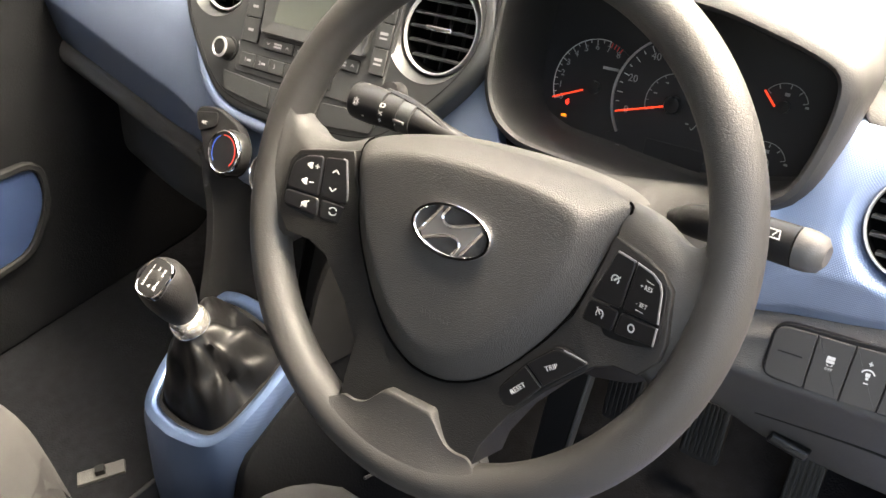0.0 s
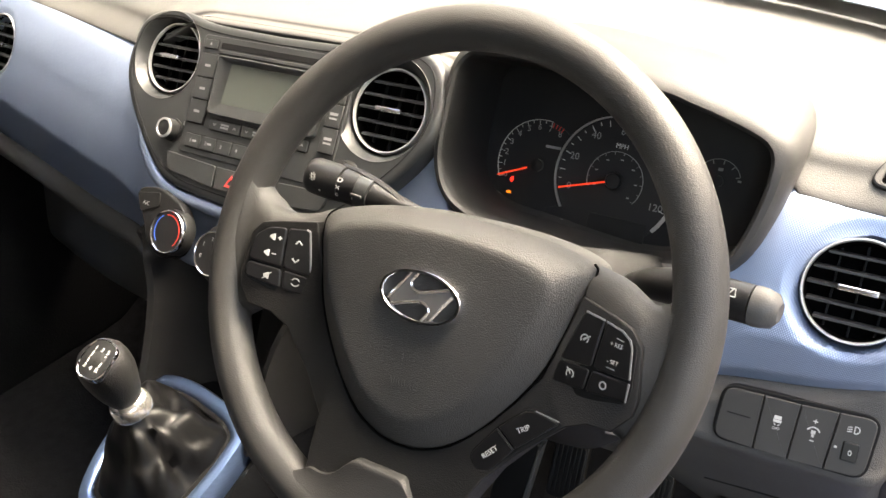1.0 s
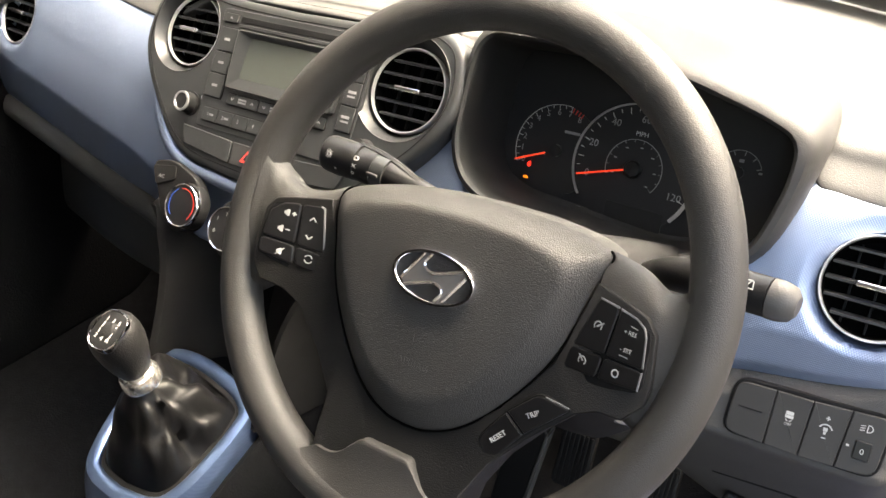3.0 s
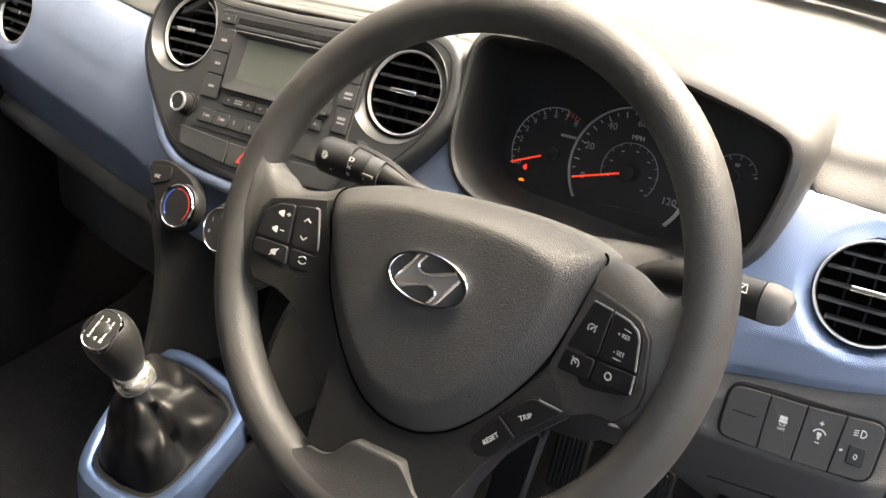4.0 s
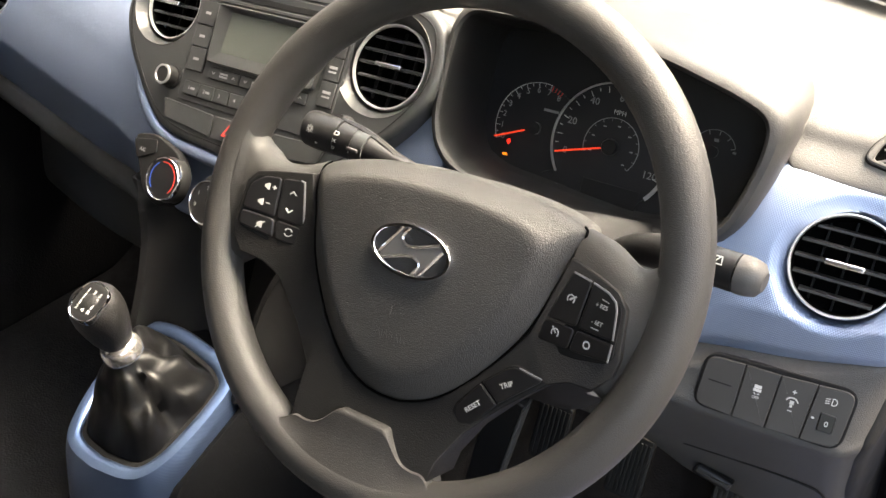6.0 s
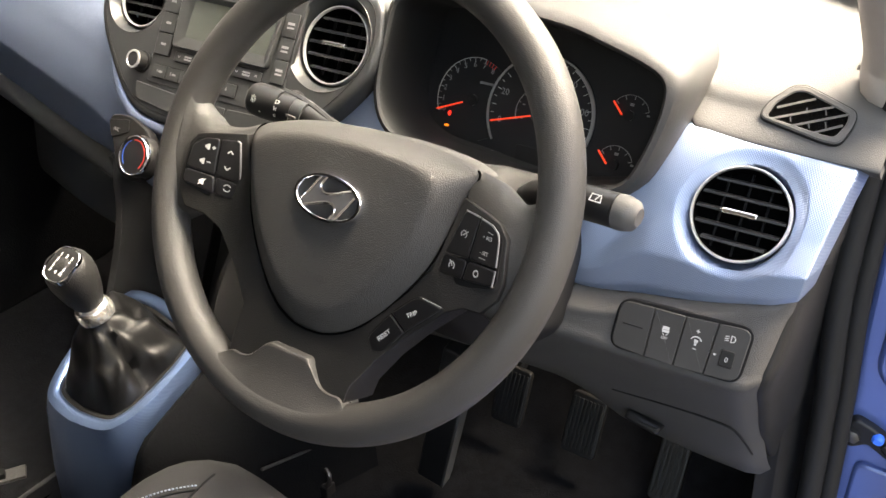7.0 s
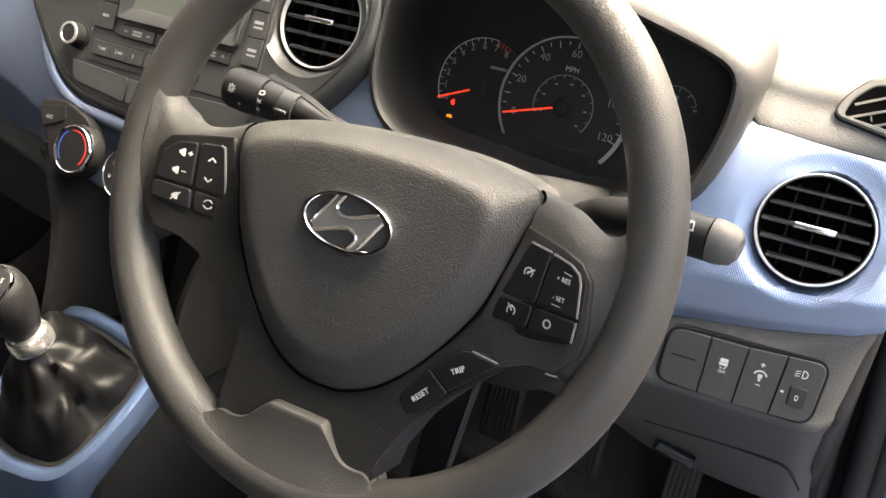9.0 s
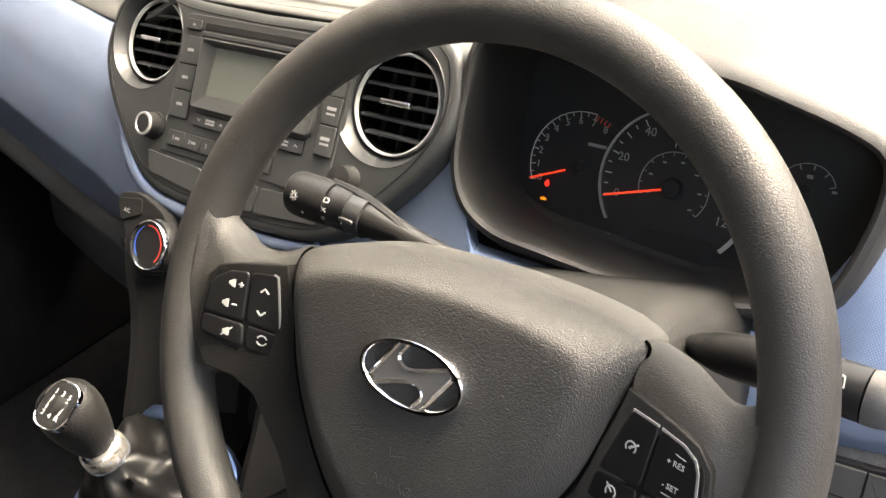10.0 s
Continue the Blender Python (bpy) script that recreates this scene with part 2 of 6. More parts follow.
def plate_holes(fr, poly, holes, w0, w1, bevel=0.004, steps=4):
    """A plate with a rounded outer edge and round holes (x, y, radius) through it."""
    bm = bmesh.new()
    rings = [[bm.verts.new(fr @ Vector((x, y, w0))) for x, y in poly]]
    for i in range(steps + 1):
        a = i / steps * math.pi / 2
        ins = inset(poly, bevel * (1 - math.cos(a))) if i else poly
        rings.append([bm.verts.new(fr @ Vector((x, y, w1 - bevel + bevel * math.sin(a)))) for x, y in ins])
    n = len(poly)
    for a, b in zip(rings, rings[1:]):
        for i in range(n):
            bm.faces.new((a[i], a[(i + 1) % n], b[(i + 1) % n], b[i]))
    bm.edges.ensure_lookup_table()
    front = [bm.edges.get((rings[-1][i], rings[-1][(i + 1) % n])) for i in range(n)]
    for hx, hy, hr in holes:
        up = [bm.verts.new(fr @ Vector((hx + hr * math.cos(2 * math.pi * i / 48), hy + hr * math.sin(2 * math.pi * i / 48), w1))) for i in range(48)]
        dn = [bm.verts.new(fr @ Vector((hx + hr * math.cos(2 * math.pi * i / 48), hy + hr * math.sin(2 * math.pi * i / 48), w0))) for i in range(48)]
        for i in range(48):
            bm.faces.new((up[i], up[(i + 1) % 48], dn[(i + 1) % 48], dn[i]))
            front.append(bm.edges.get((up[i], up[(i + 1) % 48])))
    bmesh.ops.triangle_fill(bm, edges=front, use_beauty=True)
    return bm


def revolve(fr, profile, n=40, cap=True):
    """Turns (radius, w) pairs round the frame's normal."""
    rings = [[fr @ Vector((r * math.cos(2 * math.pi * i / n), r * math.sin(2 * math.pi * i / n), w)) for i in range(n)] for r, w in profile]
    return loft(rings, caps=cap)


def tube(pts, rad, n=10, closed=False):
    pts = [Vector(p) for p in pts]
    rings, up = [], Vector((0, 0, 1))
    k = len(pts)
    for i, p in enumerate(pts):
        a = pts[i - 1] if (i or closed) else pts[0]
        b = pts[(i + 1) % k] if (i < k - 1 or closed) else pts[-1]
        t = (b - a).normalized()
        if abs(t.dot(up)) > 0.95:
            up = Vector((1, 0, 0))
        s = t.cross(up).normalized()
        up = s.cross(t)
        r = rad[i] if isinstance(rad, (list, tuple)) else rad
        rings.append([p + r * (math.cos(2 * math.pi * j / n) * s + math.sin(2 * math.pi * j / n) * up) for j in range(n)])
    return loft(rings, wrap=closed)


def box(fr, x0, x1, y0, y1, z0, z1, bevel=0.002):
    return plate(fr, rounded([(x0, y0), (x1, y0), (x1, y1), (x0, y1)], bevel * 1.5, 3), z0, z1, bevel)


def sheet(rows, thick=0.0):
    """A grid of points as a surface, with thickness downwards along its normals if wanted."""
    bm = loft(rows, closed=False, caps=False)
    if thick:
        bmesh.ops.recalc_face_normals(bm, faces=bm.faces)
        bmesh.ops.solidify(bm, geom=bm.faces[:], thickness=thick)
    return bm


def catmull(keys, n):
    """A smooth curve through keyed tuples, n steps a span."""
    ks = [Vector(k) for k in keys]
    ks = [2 * ks[0] - ks[1]] + ks + [2 * ks[-1] - ks[-2]]
    out = []
    for i in range(1, len(ks) - 2):
        p0, p1, p2, p3 = ks[i - 1:i + 3]
        for j in range(n):
            t = j / n
            out.append(0.5 * (2 * p1 + (p2 - p0) * t + (2 * p0 - 5 * p1 + 4 * p2 - p3) * t * t + (3 * p1 - p0 - 3 * p2 + p3) * t ** 3))
    out.append(ks[-2])
    return out


def interp(keys, x):
    """Smooth (cubic) interpolation in a sorted list of (x, values...)."""
    if x <= keys[0][0]:
        return Vector(keys[0][1:])
    if x >= keys[-1][0]:
        return Vector(keys[-1][1:])
    i = max(k for k in range(len(keys) - 1) if keys[k][0] <= x)
    p = [Vector(keys[min(max(i + d, 0), len(keys) - 1)][1:]) for d in (-1, 0, 1, 2)]
    q = [keys[min(max(i + d, 0), len(keys) - 1)][0] for d in (-1, 0, 1, 2)]
    h = q[2] - q[1]
    t = (x - q[1]) / h
    out = []
    for a, b, c, d in zip(*p):
        s0, s1, s2 = (b - a) / max(q[1] - q[0], 1e-9), (c - b) / h, (d - c) / max(q[3] - q[2], 1e-9)
        m0 = 0.0 if s0 * s1 <= 0 and i > 0 else (s1 if i == 0 else 2 * s0 * s1 / (s0 + s1))
        m1 = 0.0 if s1 * s2 <= 0 and i < len(keys) - 2 else (s1 if i == len(keys) - 2 else 2 * s1 * s2 / (s1 + s2))
        out.append((2 * t ** 3 - 3 * t * t + 1) * b + (t ** 3 - 2 * t * t + t) * h * m0 + (3 * t * t - 2 * t ** 3) * c + (t ** 3 - t * t) * h * m1)
    return Vector(out)


def text_bm(text, size, fr, w=0.0, thick=0.0002, align="CENTER", xscale=1.0):
    """Raised lettering in the built-in font, in the frame fr."""
    cu = bpy.data.curves.new("lettering", "FONT")
    cu.body, cu.size, cu.align_x, cu.align_y, cu.extrude = text, size, align, "CENTER", thick
    cu.resolution_u = 2
    ob = new("lettering", cu)
    bpy.context.view_layer.update()
    me = bpy.data.meshes.new_from_object(ob.evaluated_get(bpy.context.evaluated_depsgraph_get()))
    bpy.data.objects.remove(ob)
    bpy.data.curves.remove(cu)
    bm = bmesh.new()
    bm.from_mesh(me)
    bpy.data.meshes.remove(me)
    bm.transform(fr @ Matrix.Translation((0, 0, w)) @ Matrix.Diagonal((xscale, 1, 1, 1)))
    return bm


def bar(fr, x0, y0, x1, y1, width, w=0.0, h=0.0003):
    """A thin flat stroke from one point to another."""
    a, b = Vector((x0, y0)), Vector((x1, y1))
    t = (b - a).normalized() * width / 2
    s = Vector((-t.y, t.x))
    poly = [a - s - t * 0.2, b - s + t * 0.2, b + s + t * 0.2, a + s - t * 0.2]
    return loft([[fr @ Vector((p.x, p.y, w)) for p in poly], [fr @ Vector((p.x, p.y, w + h)) for p in poly]])


def arc_band(fr, cx, cy, r0, r1, a0, a1, w, h=0.0004, n=40, fx=1.0):
    """A flat band along an arc, angles in degrees."""
    secs = []
    for i in range(n + 1):
        a = radians(a0 + (a1 - a0) * i / n)
        c, s = math.cos(a) * fx, math.sin(a)
        secs.append([fr @ Vector((cx + r * c, cy + r * s, ww)) for r, ww in ((r0, w), (r1, w), (r1, w + h), (r0, w + h))])
    return loft(secs)


def icon(fr, strokes, w):
    """Strokes of (x0, y0, x1, y1, width)."""
    return merge(*[bar(fr, *s, w=w) for s in strokes])


def at2(fr, x, y, w=0.0, turn=0.0, s=1.0):
    return fr @ Matrix.Translation((x, y, w)) @ Matrix.Rotation(radians(turn), 4, "Z") @ Matrix.Diagonal((s, s, 1, 1))

# ---- frames of reference ----
ID = Matrix.Identity(4)
WF = basis((0.3586, 0.0005, 0.9334), (1, 0.0069, 0.001), (-0.004, 0.4585, 0.8887)) @ Matrix.Scale(1.03, 4)   # steering wheel
RF = basis((0.3563, 0.0270, 0.9527), (1, 0.002, 0.001), (0, 0.5537, 0.8327)) @ Matrix.Scale(1.025, 4)   # rim plane
SF = basis((-0.021, 0.1695, 0.807), (1, 0, 0), (0, 0.5395, 0.842))    # centre stack
GF = basis((0.348, 0.352, 0.906), (1, 0, 0), (0, 0.371, 0.928))      # dial face
LF = basis((0.348, 0.262, 0.936), (1, 0, 0), (0, 0.371, 0.928))      # binnacle opening
PF = basis((0.5925, 0.2235, 0.7735), (1, 0.06, 0), (0, 0.40, 0.917))     # switch panel
CF = basis((0, 0, 0.608), (1, 0, 0), (0, 0.958, 0.287))     # gear surround

# ---- setting: ground, body shell, floor ----


def build_setting():
    bm = sheet([[(x, y, 0) for x in np.linspace(-300, 300, 7)] for y in np.linspace(-300, 300, 7)])
    part("ground", bm, M_ASPHALT, kind="structure", label="grey worn asphalt ground outside the car", category="ground")
    # floor pan with toe board
    prof = [(-1.6, 0.30), (-0.2, 0.30), (0.30, 0.30), (0.46, 0.31), (0.60, 0.42), (0.68, 0.60), (0.70, 0.80)]
    prof = catmull(prof, 5)
    rows = [[(x, p[0], p[1]) for x in np.linspace(-0.72, 0.71, 24)] for p in prof]
    part("floor", sheet(rows, 0.02), M_CARPET, kind="structure", label="black carpeted car floor with toe board", category="floor")
    # roof lining, rear bulkhead, sides
    rows = []
    for y in np.linspace(-1.7, 0.07, 12):
        rows.append([(x, y, 1.44 - 0.06 * (x / 0.7) ** 4 - 0.02 * ((y + 0.8) / 0.8) ** 2) for x in np.linspace(-0.70, 0.66, 16)])
    part("ceiling", sheet(rows, 0.03), M_HEAD, kind="structure", label="pale fabric car headlining", category="ceiling")
    part("wall_rear", box(ID, -0.72, 0.72, -1.74, -1.70, 0.25, 1.45), M_SEATSIDE, kind="structure", label="dark rear bulkhead of the cabin", category="wall")
    part("bonnet", sheet([[(x, y, 0.93 - 0.10 * (y - 0.85) ** 2 - 0.05 * (x / 0.7) ** 2) for x in np.linspace(-0.72, 0.72, 12)] for y in np.linspace(0.84, 1.75, 8)], 0.01), M_BODY, kind="structure", label="gloss blue bonnet ahead of the windscreen", category="bonnet")
    for s in (-1, 1):
        part("wall_side", box(ID, *sorted((0.66 * s, 0.72 * s)), -1.72, -0.84, 0.25, 1.44, 0.01), M_SEATSIDE, kind="structure", label="dark trimmed rear side of the cabin", category="wall")
    # Unseen wall, added to keep sky light off the passenger side.
    part("wall_light_block", box(ID, -2.3, -2.1, -6.0, 6.0, -0.05, 4.5, 0.02), M_WALL, kind="structure", label="unseen grey wall added to block light from the left", category="wall")
    # Added out of view: tints the light through the driver's doorway and limits it.
    part("wall_warm_bounce", box(ID, 5.6, 5.8, -7.0, 7.0, -0.05, 2.6, 0.02), M_BOUNCE, kind="structure", label="unseen brown wall added for warm bounce light", category="wall")
    for s in (-1, 1):
        part("wall_cowl", box(ID, *sorted((0.700 * s, 0.722 * s)), 0.535, 0.86, 0.22, 0.965, 0.004), M_DARK, kind="structure", label="black cowl side ahead of the door", category="wall")
    fire = box(ID, -0.72, 0.70, 0.80, 0.83, 0.25, 0.975)
    part("wall_front", fire, M_DARK, kind="structure", label="black bulkhead behind the dashboard", category="wall")


def build_windscreen():
    def edge(x):
        return 0.80 - 0.22 * (abs(x) / 0.70) ** 2.5
    rows = []
    for k in np.linspace(0, 1, 10):
        rows.append([((x * (1 - 0.14 * k)), edge(x) * (1 - k) + (0.08 - 0.05 * (abs(x) / 0.7) ** 2) * k, 1.0 + 0.43 * k - 0.015 * (x / 0.7) ** 2) for x in np.linspace(-0.68, 0.68, 20)])
    ob = part("window_1", sheet(rows, 0.004), M_GLASS, kind="structure", label="clear raked windscreen glass", category="windscreen")
    ob.visible_shadow = False
    rows = []
    for k in (0.0, 0.03, 0.06):
        rows.append([((x * (1 - 0.14 * k)), edge(x) * (1 - k) + 0.08 * k - 0.004, 1.0 + 0.43 * k) for x in np.linspace(-0.68, 0.68, 20)])
    part("trim_windscreen", sheet(rows, 0.002), M_FRIT, kind="structure", label="black border along the windscreen's foot", category="trim")


def build_sides():
    # passenger door with its blue pocket
    d = thing("passenger_door", (-0.72, 0.0, 0.3), "closed passenger door with black trim and blue insert", "door")
    part("panel", box(basis((-0.735, 0, 0.3), (0, 1, 0), (0, 0, 1)), -0.8, 0.55, 0.0, 0.70, 0.0, 0.03, 0.006), M_TUNNEL, d)
    fr = basis((-0.705, 0.14, 0.54), (0, 1, 0), (0, 0, 1))
    poly = rounded([(-0.16, -0.085), (-0.03, -0.078), (0.030, -0.01), (0.040, 0.062), (-0.16, 0.075)], 0.03)
    part("insert", plate(fr, poly, -0.004, 0.006, 0.002), M_INSERT, d, "dark blue door trim insert")
    part("insert_frame", ring_plate(fr, inset(poly, -0.014), poly, 0.0, 0.012, 0.003), M_DARK, d, "black border of the insert")
    part("upper_rail", box(basis((-0.735, 0, 0.3), (0, 1, 0), (0, 0, 1)), -0.8, 0.42, 0.62, 0.70, 0.0, 0.06, 0.02), M_PAD, d)
    # pillars at the screen's sides
    for s in (-1, 1):
        pts = [(0.70 * s, 0.50, 0.96), (0.69 * s, 0.38, 1.06), (0.665 * s, 0.20, 1.22), (0.64 * s, 0.02, 1.40)]
        if s > 0:
            pts = [(0.708, 0.425, 0.955), (0.702, 0.41, 0.985), (0.698, 0.38, 1.04), (0.675, 0.20, 1.22), (0.64, 0.02, 1.40)]
        part("a_pillar", tube([tuple(p) for p in catmull(pts, 6)], 0.032, 14), M_TRIMPALE, kind="structure", label="pale grey windscreen pillar trim", category="pillar")
    for s in (-1, 1):
        part("b_pillar", box(ID, *sorted((0.66 * s, 0.73 * s)), -0.95, -0.80, 0.25, 1.40, 0.01), M_LOW, kind="structure", label="grey plastic door pillar trim", category="pillar")
    # sill under the open door
    part("sill", box(ID, 0.69, 0.80, -0.85, 0.46, 0.10, 0.33, 0.02), M_BODY, kind="structure", label="gloss blue door sill", category="sill")
    part("sill_trim", box(ID, 0.62, 0.695, -0.85, 0.42, 0.28, 0.345, 0.01), M_LOW, kind="structure", label="grained black plastic sill trim", category="sill")


# ---- dashboard ----
PADK = [(-0.72, .392, .987, .44, 1.018, .51, 1.03), (-0.5, .362, .970, .415, 1.003, .5, 1.018), (-0.29, .322, .962, .37, 1.0, .48, 1.018),
        (-0.215, .300, .985, .335, 1.012, .45, 1.022), (-0.14, .305, 1.014, .34, 1.025, .45, 1.028), (0.14, .305, 1.014, .34, 1.025, .45, 1.028),
        (0.188, .302, 1.000, .337, 1.016, .45, 1.024), (0.206, .40, .975, .43, .99, .47, 1.0), (0.50, .40, .97, .43, .985, .47, .995), (0.55, .326, .935, .374, .969, .47, .994), (0.715, .338, .924, .386, .965, .48, .990)]
BLUEK = [(-0.71, .306, .7795, .326, .905, .385, .985), (-0.55, .280, .7639, .296, .890, .365, .974), (-0.35, .246, .7421, .256, .872, .325, .960), (-0.27, .233, .7377, .240, .865, .312, .956),
         (-0.215, .216, .7294, .222, .855, .275, .940), (-0.165, .184, .775, .206, .82, .237, .88), (-0.10, .170, .757, .196, .81, .229, .87), (0.07, .170, .757, .196, .81, .229, .87),
         (0.13, .190, .79, .22, .84, .26, .90), (0.20, .222, .835, .245, .88, .275, .930), (0.208, .222, .835, .245, .88, .275, .928), (0.240, .220, .825, .228, .842, .238, .860), (0.48, .236, .777, .243, .822, .250, .856), (0.545, .240, .788, .274, .88, .322, .936), (0.60, .243, .7975, .2775, .8795, .3265, .9316), (0.66, .246, .814, .281, .879, .331, .927), (0.715, .249, .829, .285, .878, .336, .9225)]
LOWK = [(-0.72, .36, .54, .33, .66, .30, .76), (-0.5, .31, .54, .28, .67, .262, .77), (-0.3, .28, .55, .245, .68, .222, .765), (-0.21, .27, .56, .235, .68, .205, .765),
        (0.15, .30, .63, .24, .70, .215, .765), (0.40, .33, .615, .243, .70, .223, .75), (0.47, .33, .560, .242, .70, .223, .75), (0.52, .33, .530, .240, .70, .221, .748), (0.60, .33, .520, .240, .698, .219, .745), (0.70, .335, .515, .243, .695, .219, .745)]


def blue_point(x, k):
    """A point on the blue band, k from 0 (lower edge) to 1 (upper edge)."""
    b = interp(BLUEK, x)
    y = (1 - k) * (1 - 2 * k) * b[0] + 4 * k * (1 - k) * b[2] + k * (2 * k - 1) * b[4]
    z = (1 - k) * (1 - 2 * k) * b[1] + 4 * k * (1 - k) * b[3] + k * (2 * k - 1) * b[5]
    for fold, kf in ((0.012 * max(0.0, min(1.0, (-0.15 - x) / 0.08)), 0.30), (0.009 * max(0.0, min(1.0, (x - 0.45) / 0.12)), 0.22)):
        y -= fold * max(0.0, 1 - abs(k - kf) / kf) ** 1.3
    return y, z


def build_dashboard():
    d = thing("dashboard", (0, 0.4, 0.6), "dark grey moulded dashboard with a wide blue trim band", "dashboard")
    xs = list(np.linspace(-0.72, 0.715, 130))
    rows = []
    for x in xs:
        p = interp(PADK, x)
        keys = [(x, p[0] + 0.03, p[1] - 0.02), (x, p[0] + 0.004, p[1] - 0.004), (x, p[0] + 0.001, p[1] + 0.003), (x, (p[0] + p[2]) / 2, (p[1] + p[3]) / 2 + 0.001), (x, p[2], p[3]), (x, p[4], p[5]),
                (x, 0.62, 1.0 + (p[5] - 1.0) * 0.6), (x, 0.83 - 0.22 * (abs(x) / 0.7) ** 2.5, 0.992)]
        rows.append([tuple(q) for q in catmull(keys, 6)])
    part("upper_pad", sheet(rows, 0.01), M_PAD, d, "soft grained dark grey upper pad")
    def dish(rho):
        """Depth of the dish round an end vent, rho in ring radii."""
        return interp([(0.0, 0.030, 0), (0.93, 0.030, 0), (0.99, 0.014, 0), (1.02, 0.0078, 0), (1.08, 0.0062, 0), (1.24, 0.0015, 0), (1.30, 0.0, 0), (1.60, 0.0, 0)], rho)[0]
    rows = []
    for x in list(np.linspace(-0.72, 0.50, 150)) + list(np.linspace(0.502, 0.715, 105)):
        bend = max(0.0, (x - 0.702) / 0.013) ** 1.25 * 0.03
        pull = max(0.0, (x - 0.665) / 0.05)
        r = []
        y, z = blue_point(x, 0)
        r.append((x - pull * 0.023, y + 0.012 + bend, z - 0.001))
        for k in np.linspace(0.0, 1, 60):
            y, z = blue_point(x, k)
            e = 0.0025 * (1 - min(1, k / 0.05)) + 0.002 * (1 - min(1, (1 - k) / 0.05))
            h = 0.0
            for vx, vz in ((0.6150, 0.8795), (-0.645, 0.917)):
                h += dish(math.hypot(x - vx, (z - vz) / 0.84) / 0.0458)
            r.append((x - pull * (0.023 - 0.015 * k), y + e + bend + 0.84 * h, z - 0.54 * h))
        y, z = blue_point(x, 1)
        r.append((x - pull * 0.008, y + 0.012 + bend, z + 0.001))
        rows.append(r)
    part("trim_band", sheet(rows), M_BLUE, d, "satin blue trim band with a fine woven texture")
    # lower panel below the blue band
    for nm, x0, x1 in (("glovebox_panel", -0.72, -0.172), ("knee_panel", 0.15, 0.684)):
        rows = []
        for x in np.linspace(x0, x1, 50):
            p, b = interp(LOWK, x), interp(BLUEK, x)
            bend = max(0.0, (x - 0.664) / 0.020) ** 2 * 0.02
            keys = [(x, b[0] + 0.006 + bend, b[1]), (x, b[0] - 0.006 + bend, b[1] - 0.006), (x, (b[0] + p[4]) / 2 - 0.008 + bend, (b[1] + p[5]) / 2), (x, p[4] + bend, p[5]), (x, p[2] + bend, p[3]), (x, p[0] + bend, p[1]), (x, p[0] + 0.1 + bend, p[1] + 0.03)]
            if nm == "glovebox_panel":
                keys = [(x, b[0] + 0.008 + bend, b[1] + 0.002), (x, b[0] - 0.004, b[1] - 0.004), (x, b[0] - 0.013, b[1] - 0.020), (x, b[0] - 0.008, b[1] - 0.038), (x, b[0] + 0.022, b[1] - 0.060), (x, p[2] + 0.040, p[3]), (x, p[0], p[1]), (x, p[0] + 0.1, p[1] + 0.03)]
            if nm == "knee_panel":
                tilt = 0.2235 + 0.06 * (x - 0.5925)
                lip = [(x, tilt + 0.4363 * (z - 0.7735) + bend, z) for z in (min(0.800, b[1] - 0.010), min(0.765, b[1] - 0.020), 0.750)]
                keys = [(x, b[0] + 0.008 + bend, b[1] + 0.002), (x, b[0] - 0.001 + bend, b[1] - 0.003)] + lip + [(x, tilt - 0.0155 + bend, 0.740), (x, tilt - 0.0125 + bend, 0.728), (x, tilt + 0.010 + bend, 0.690), (x, tilt + 0.046 + (p[0] - 0.33) * 0.5 + bend, 0.625), (x, p[0] + 0.006 + bend, p[1]), (x, p[0] + 0.1 + bend, p[1] + 0.03)]
            pull = max(0.0, (x - 0.55) / 0.134) if nm == "knee_panel" else 0.0
            rows.append([(q[0] + pull * interp([(0.50, 0.008, 0), (0.60, -0.005, 0), (0.72, -0.011, 0), (0.76, -0.007, 0), (0.82, 0.0, 0)], q[2])[0], q[1], q[2]) for q in catmull(keys, 5)])
        part(nm, sheet(rows, 0.004), M_GLOVE if nm == "glovebox_panel" else M_LOW, d, "grained dark grey lower panel")
    # dark end cap facing the open door
    prof = [(.285, .832), (.345, .915), (.42, .985), (.52, .99), (.52, .832)]
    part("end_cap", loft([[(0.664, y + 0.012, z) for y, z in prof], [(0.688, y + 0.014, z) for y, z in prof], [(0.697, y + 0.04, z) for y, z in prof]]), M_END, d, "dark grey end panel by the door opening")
    side = [(0.500, 0.352, 0), (0.520, 0.343, 0), (0.625, 0.274, 0), (0.690, 0.238, 0), (0.728, 0.2160, 0), (0.740, 0.2130, 0), (0.750, 0.2170, 0), (0.765, 0.2240, 0), (0.800, 0.2390, 0), (0.836, 0.256, 0), (0.866, 0.281, 0)]
    edge = [(0.50, 0.692, 0), (0.60, 0.679, 0), (0.72, 0.673, 0), (0.76, 0.677, 0), (0.836, 0.680, 0), (0.866, 0.681, 0)]
    rows = []
    for z in np.linspace(0.502, 0.864, 44):
        y, x = interp(side, z)[0], interp(edge, z)[0]
        rows.append([tuple(q) for q in catmull([(x - 0.004, y + 0.018, z), (x + 0.001, y + 0.019, z), (x + 0.006, y + 0.026, z), (x + 0.010, y + 0.045, z), (0.693 + 0.010 * (0.84 - z), max(y + 0.07, 0.345), z), (0.697 + 0.012 * (0.84 - z), 0.43, z)], 4)])
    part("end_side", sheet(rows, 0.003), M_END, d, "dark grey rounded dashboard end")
    # recess under the stack with its two curved flanks
    part("recess", box(ID, -0.15, 0.14, 0.25, 0.27, 0.40, 0.80), M_TUNNEL, d, "black recess below the heater controls")
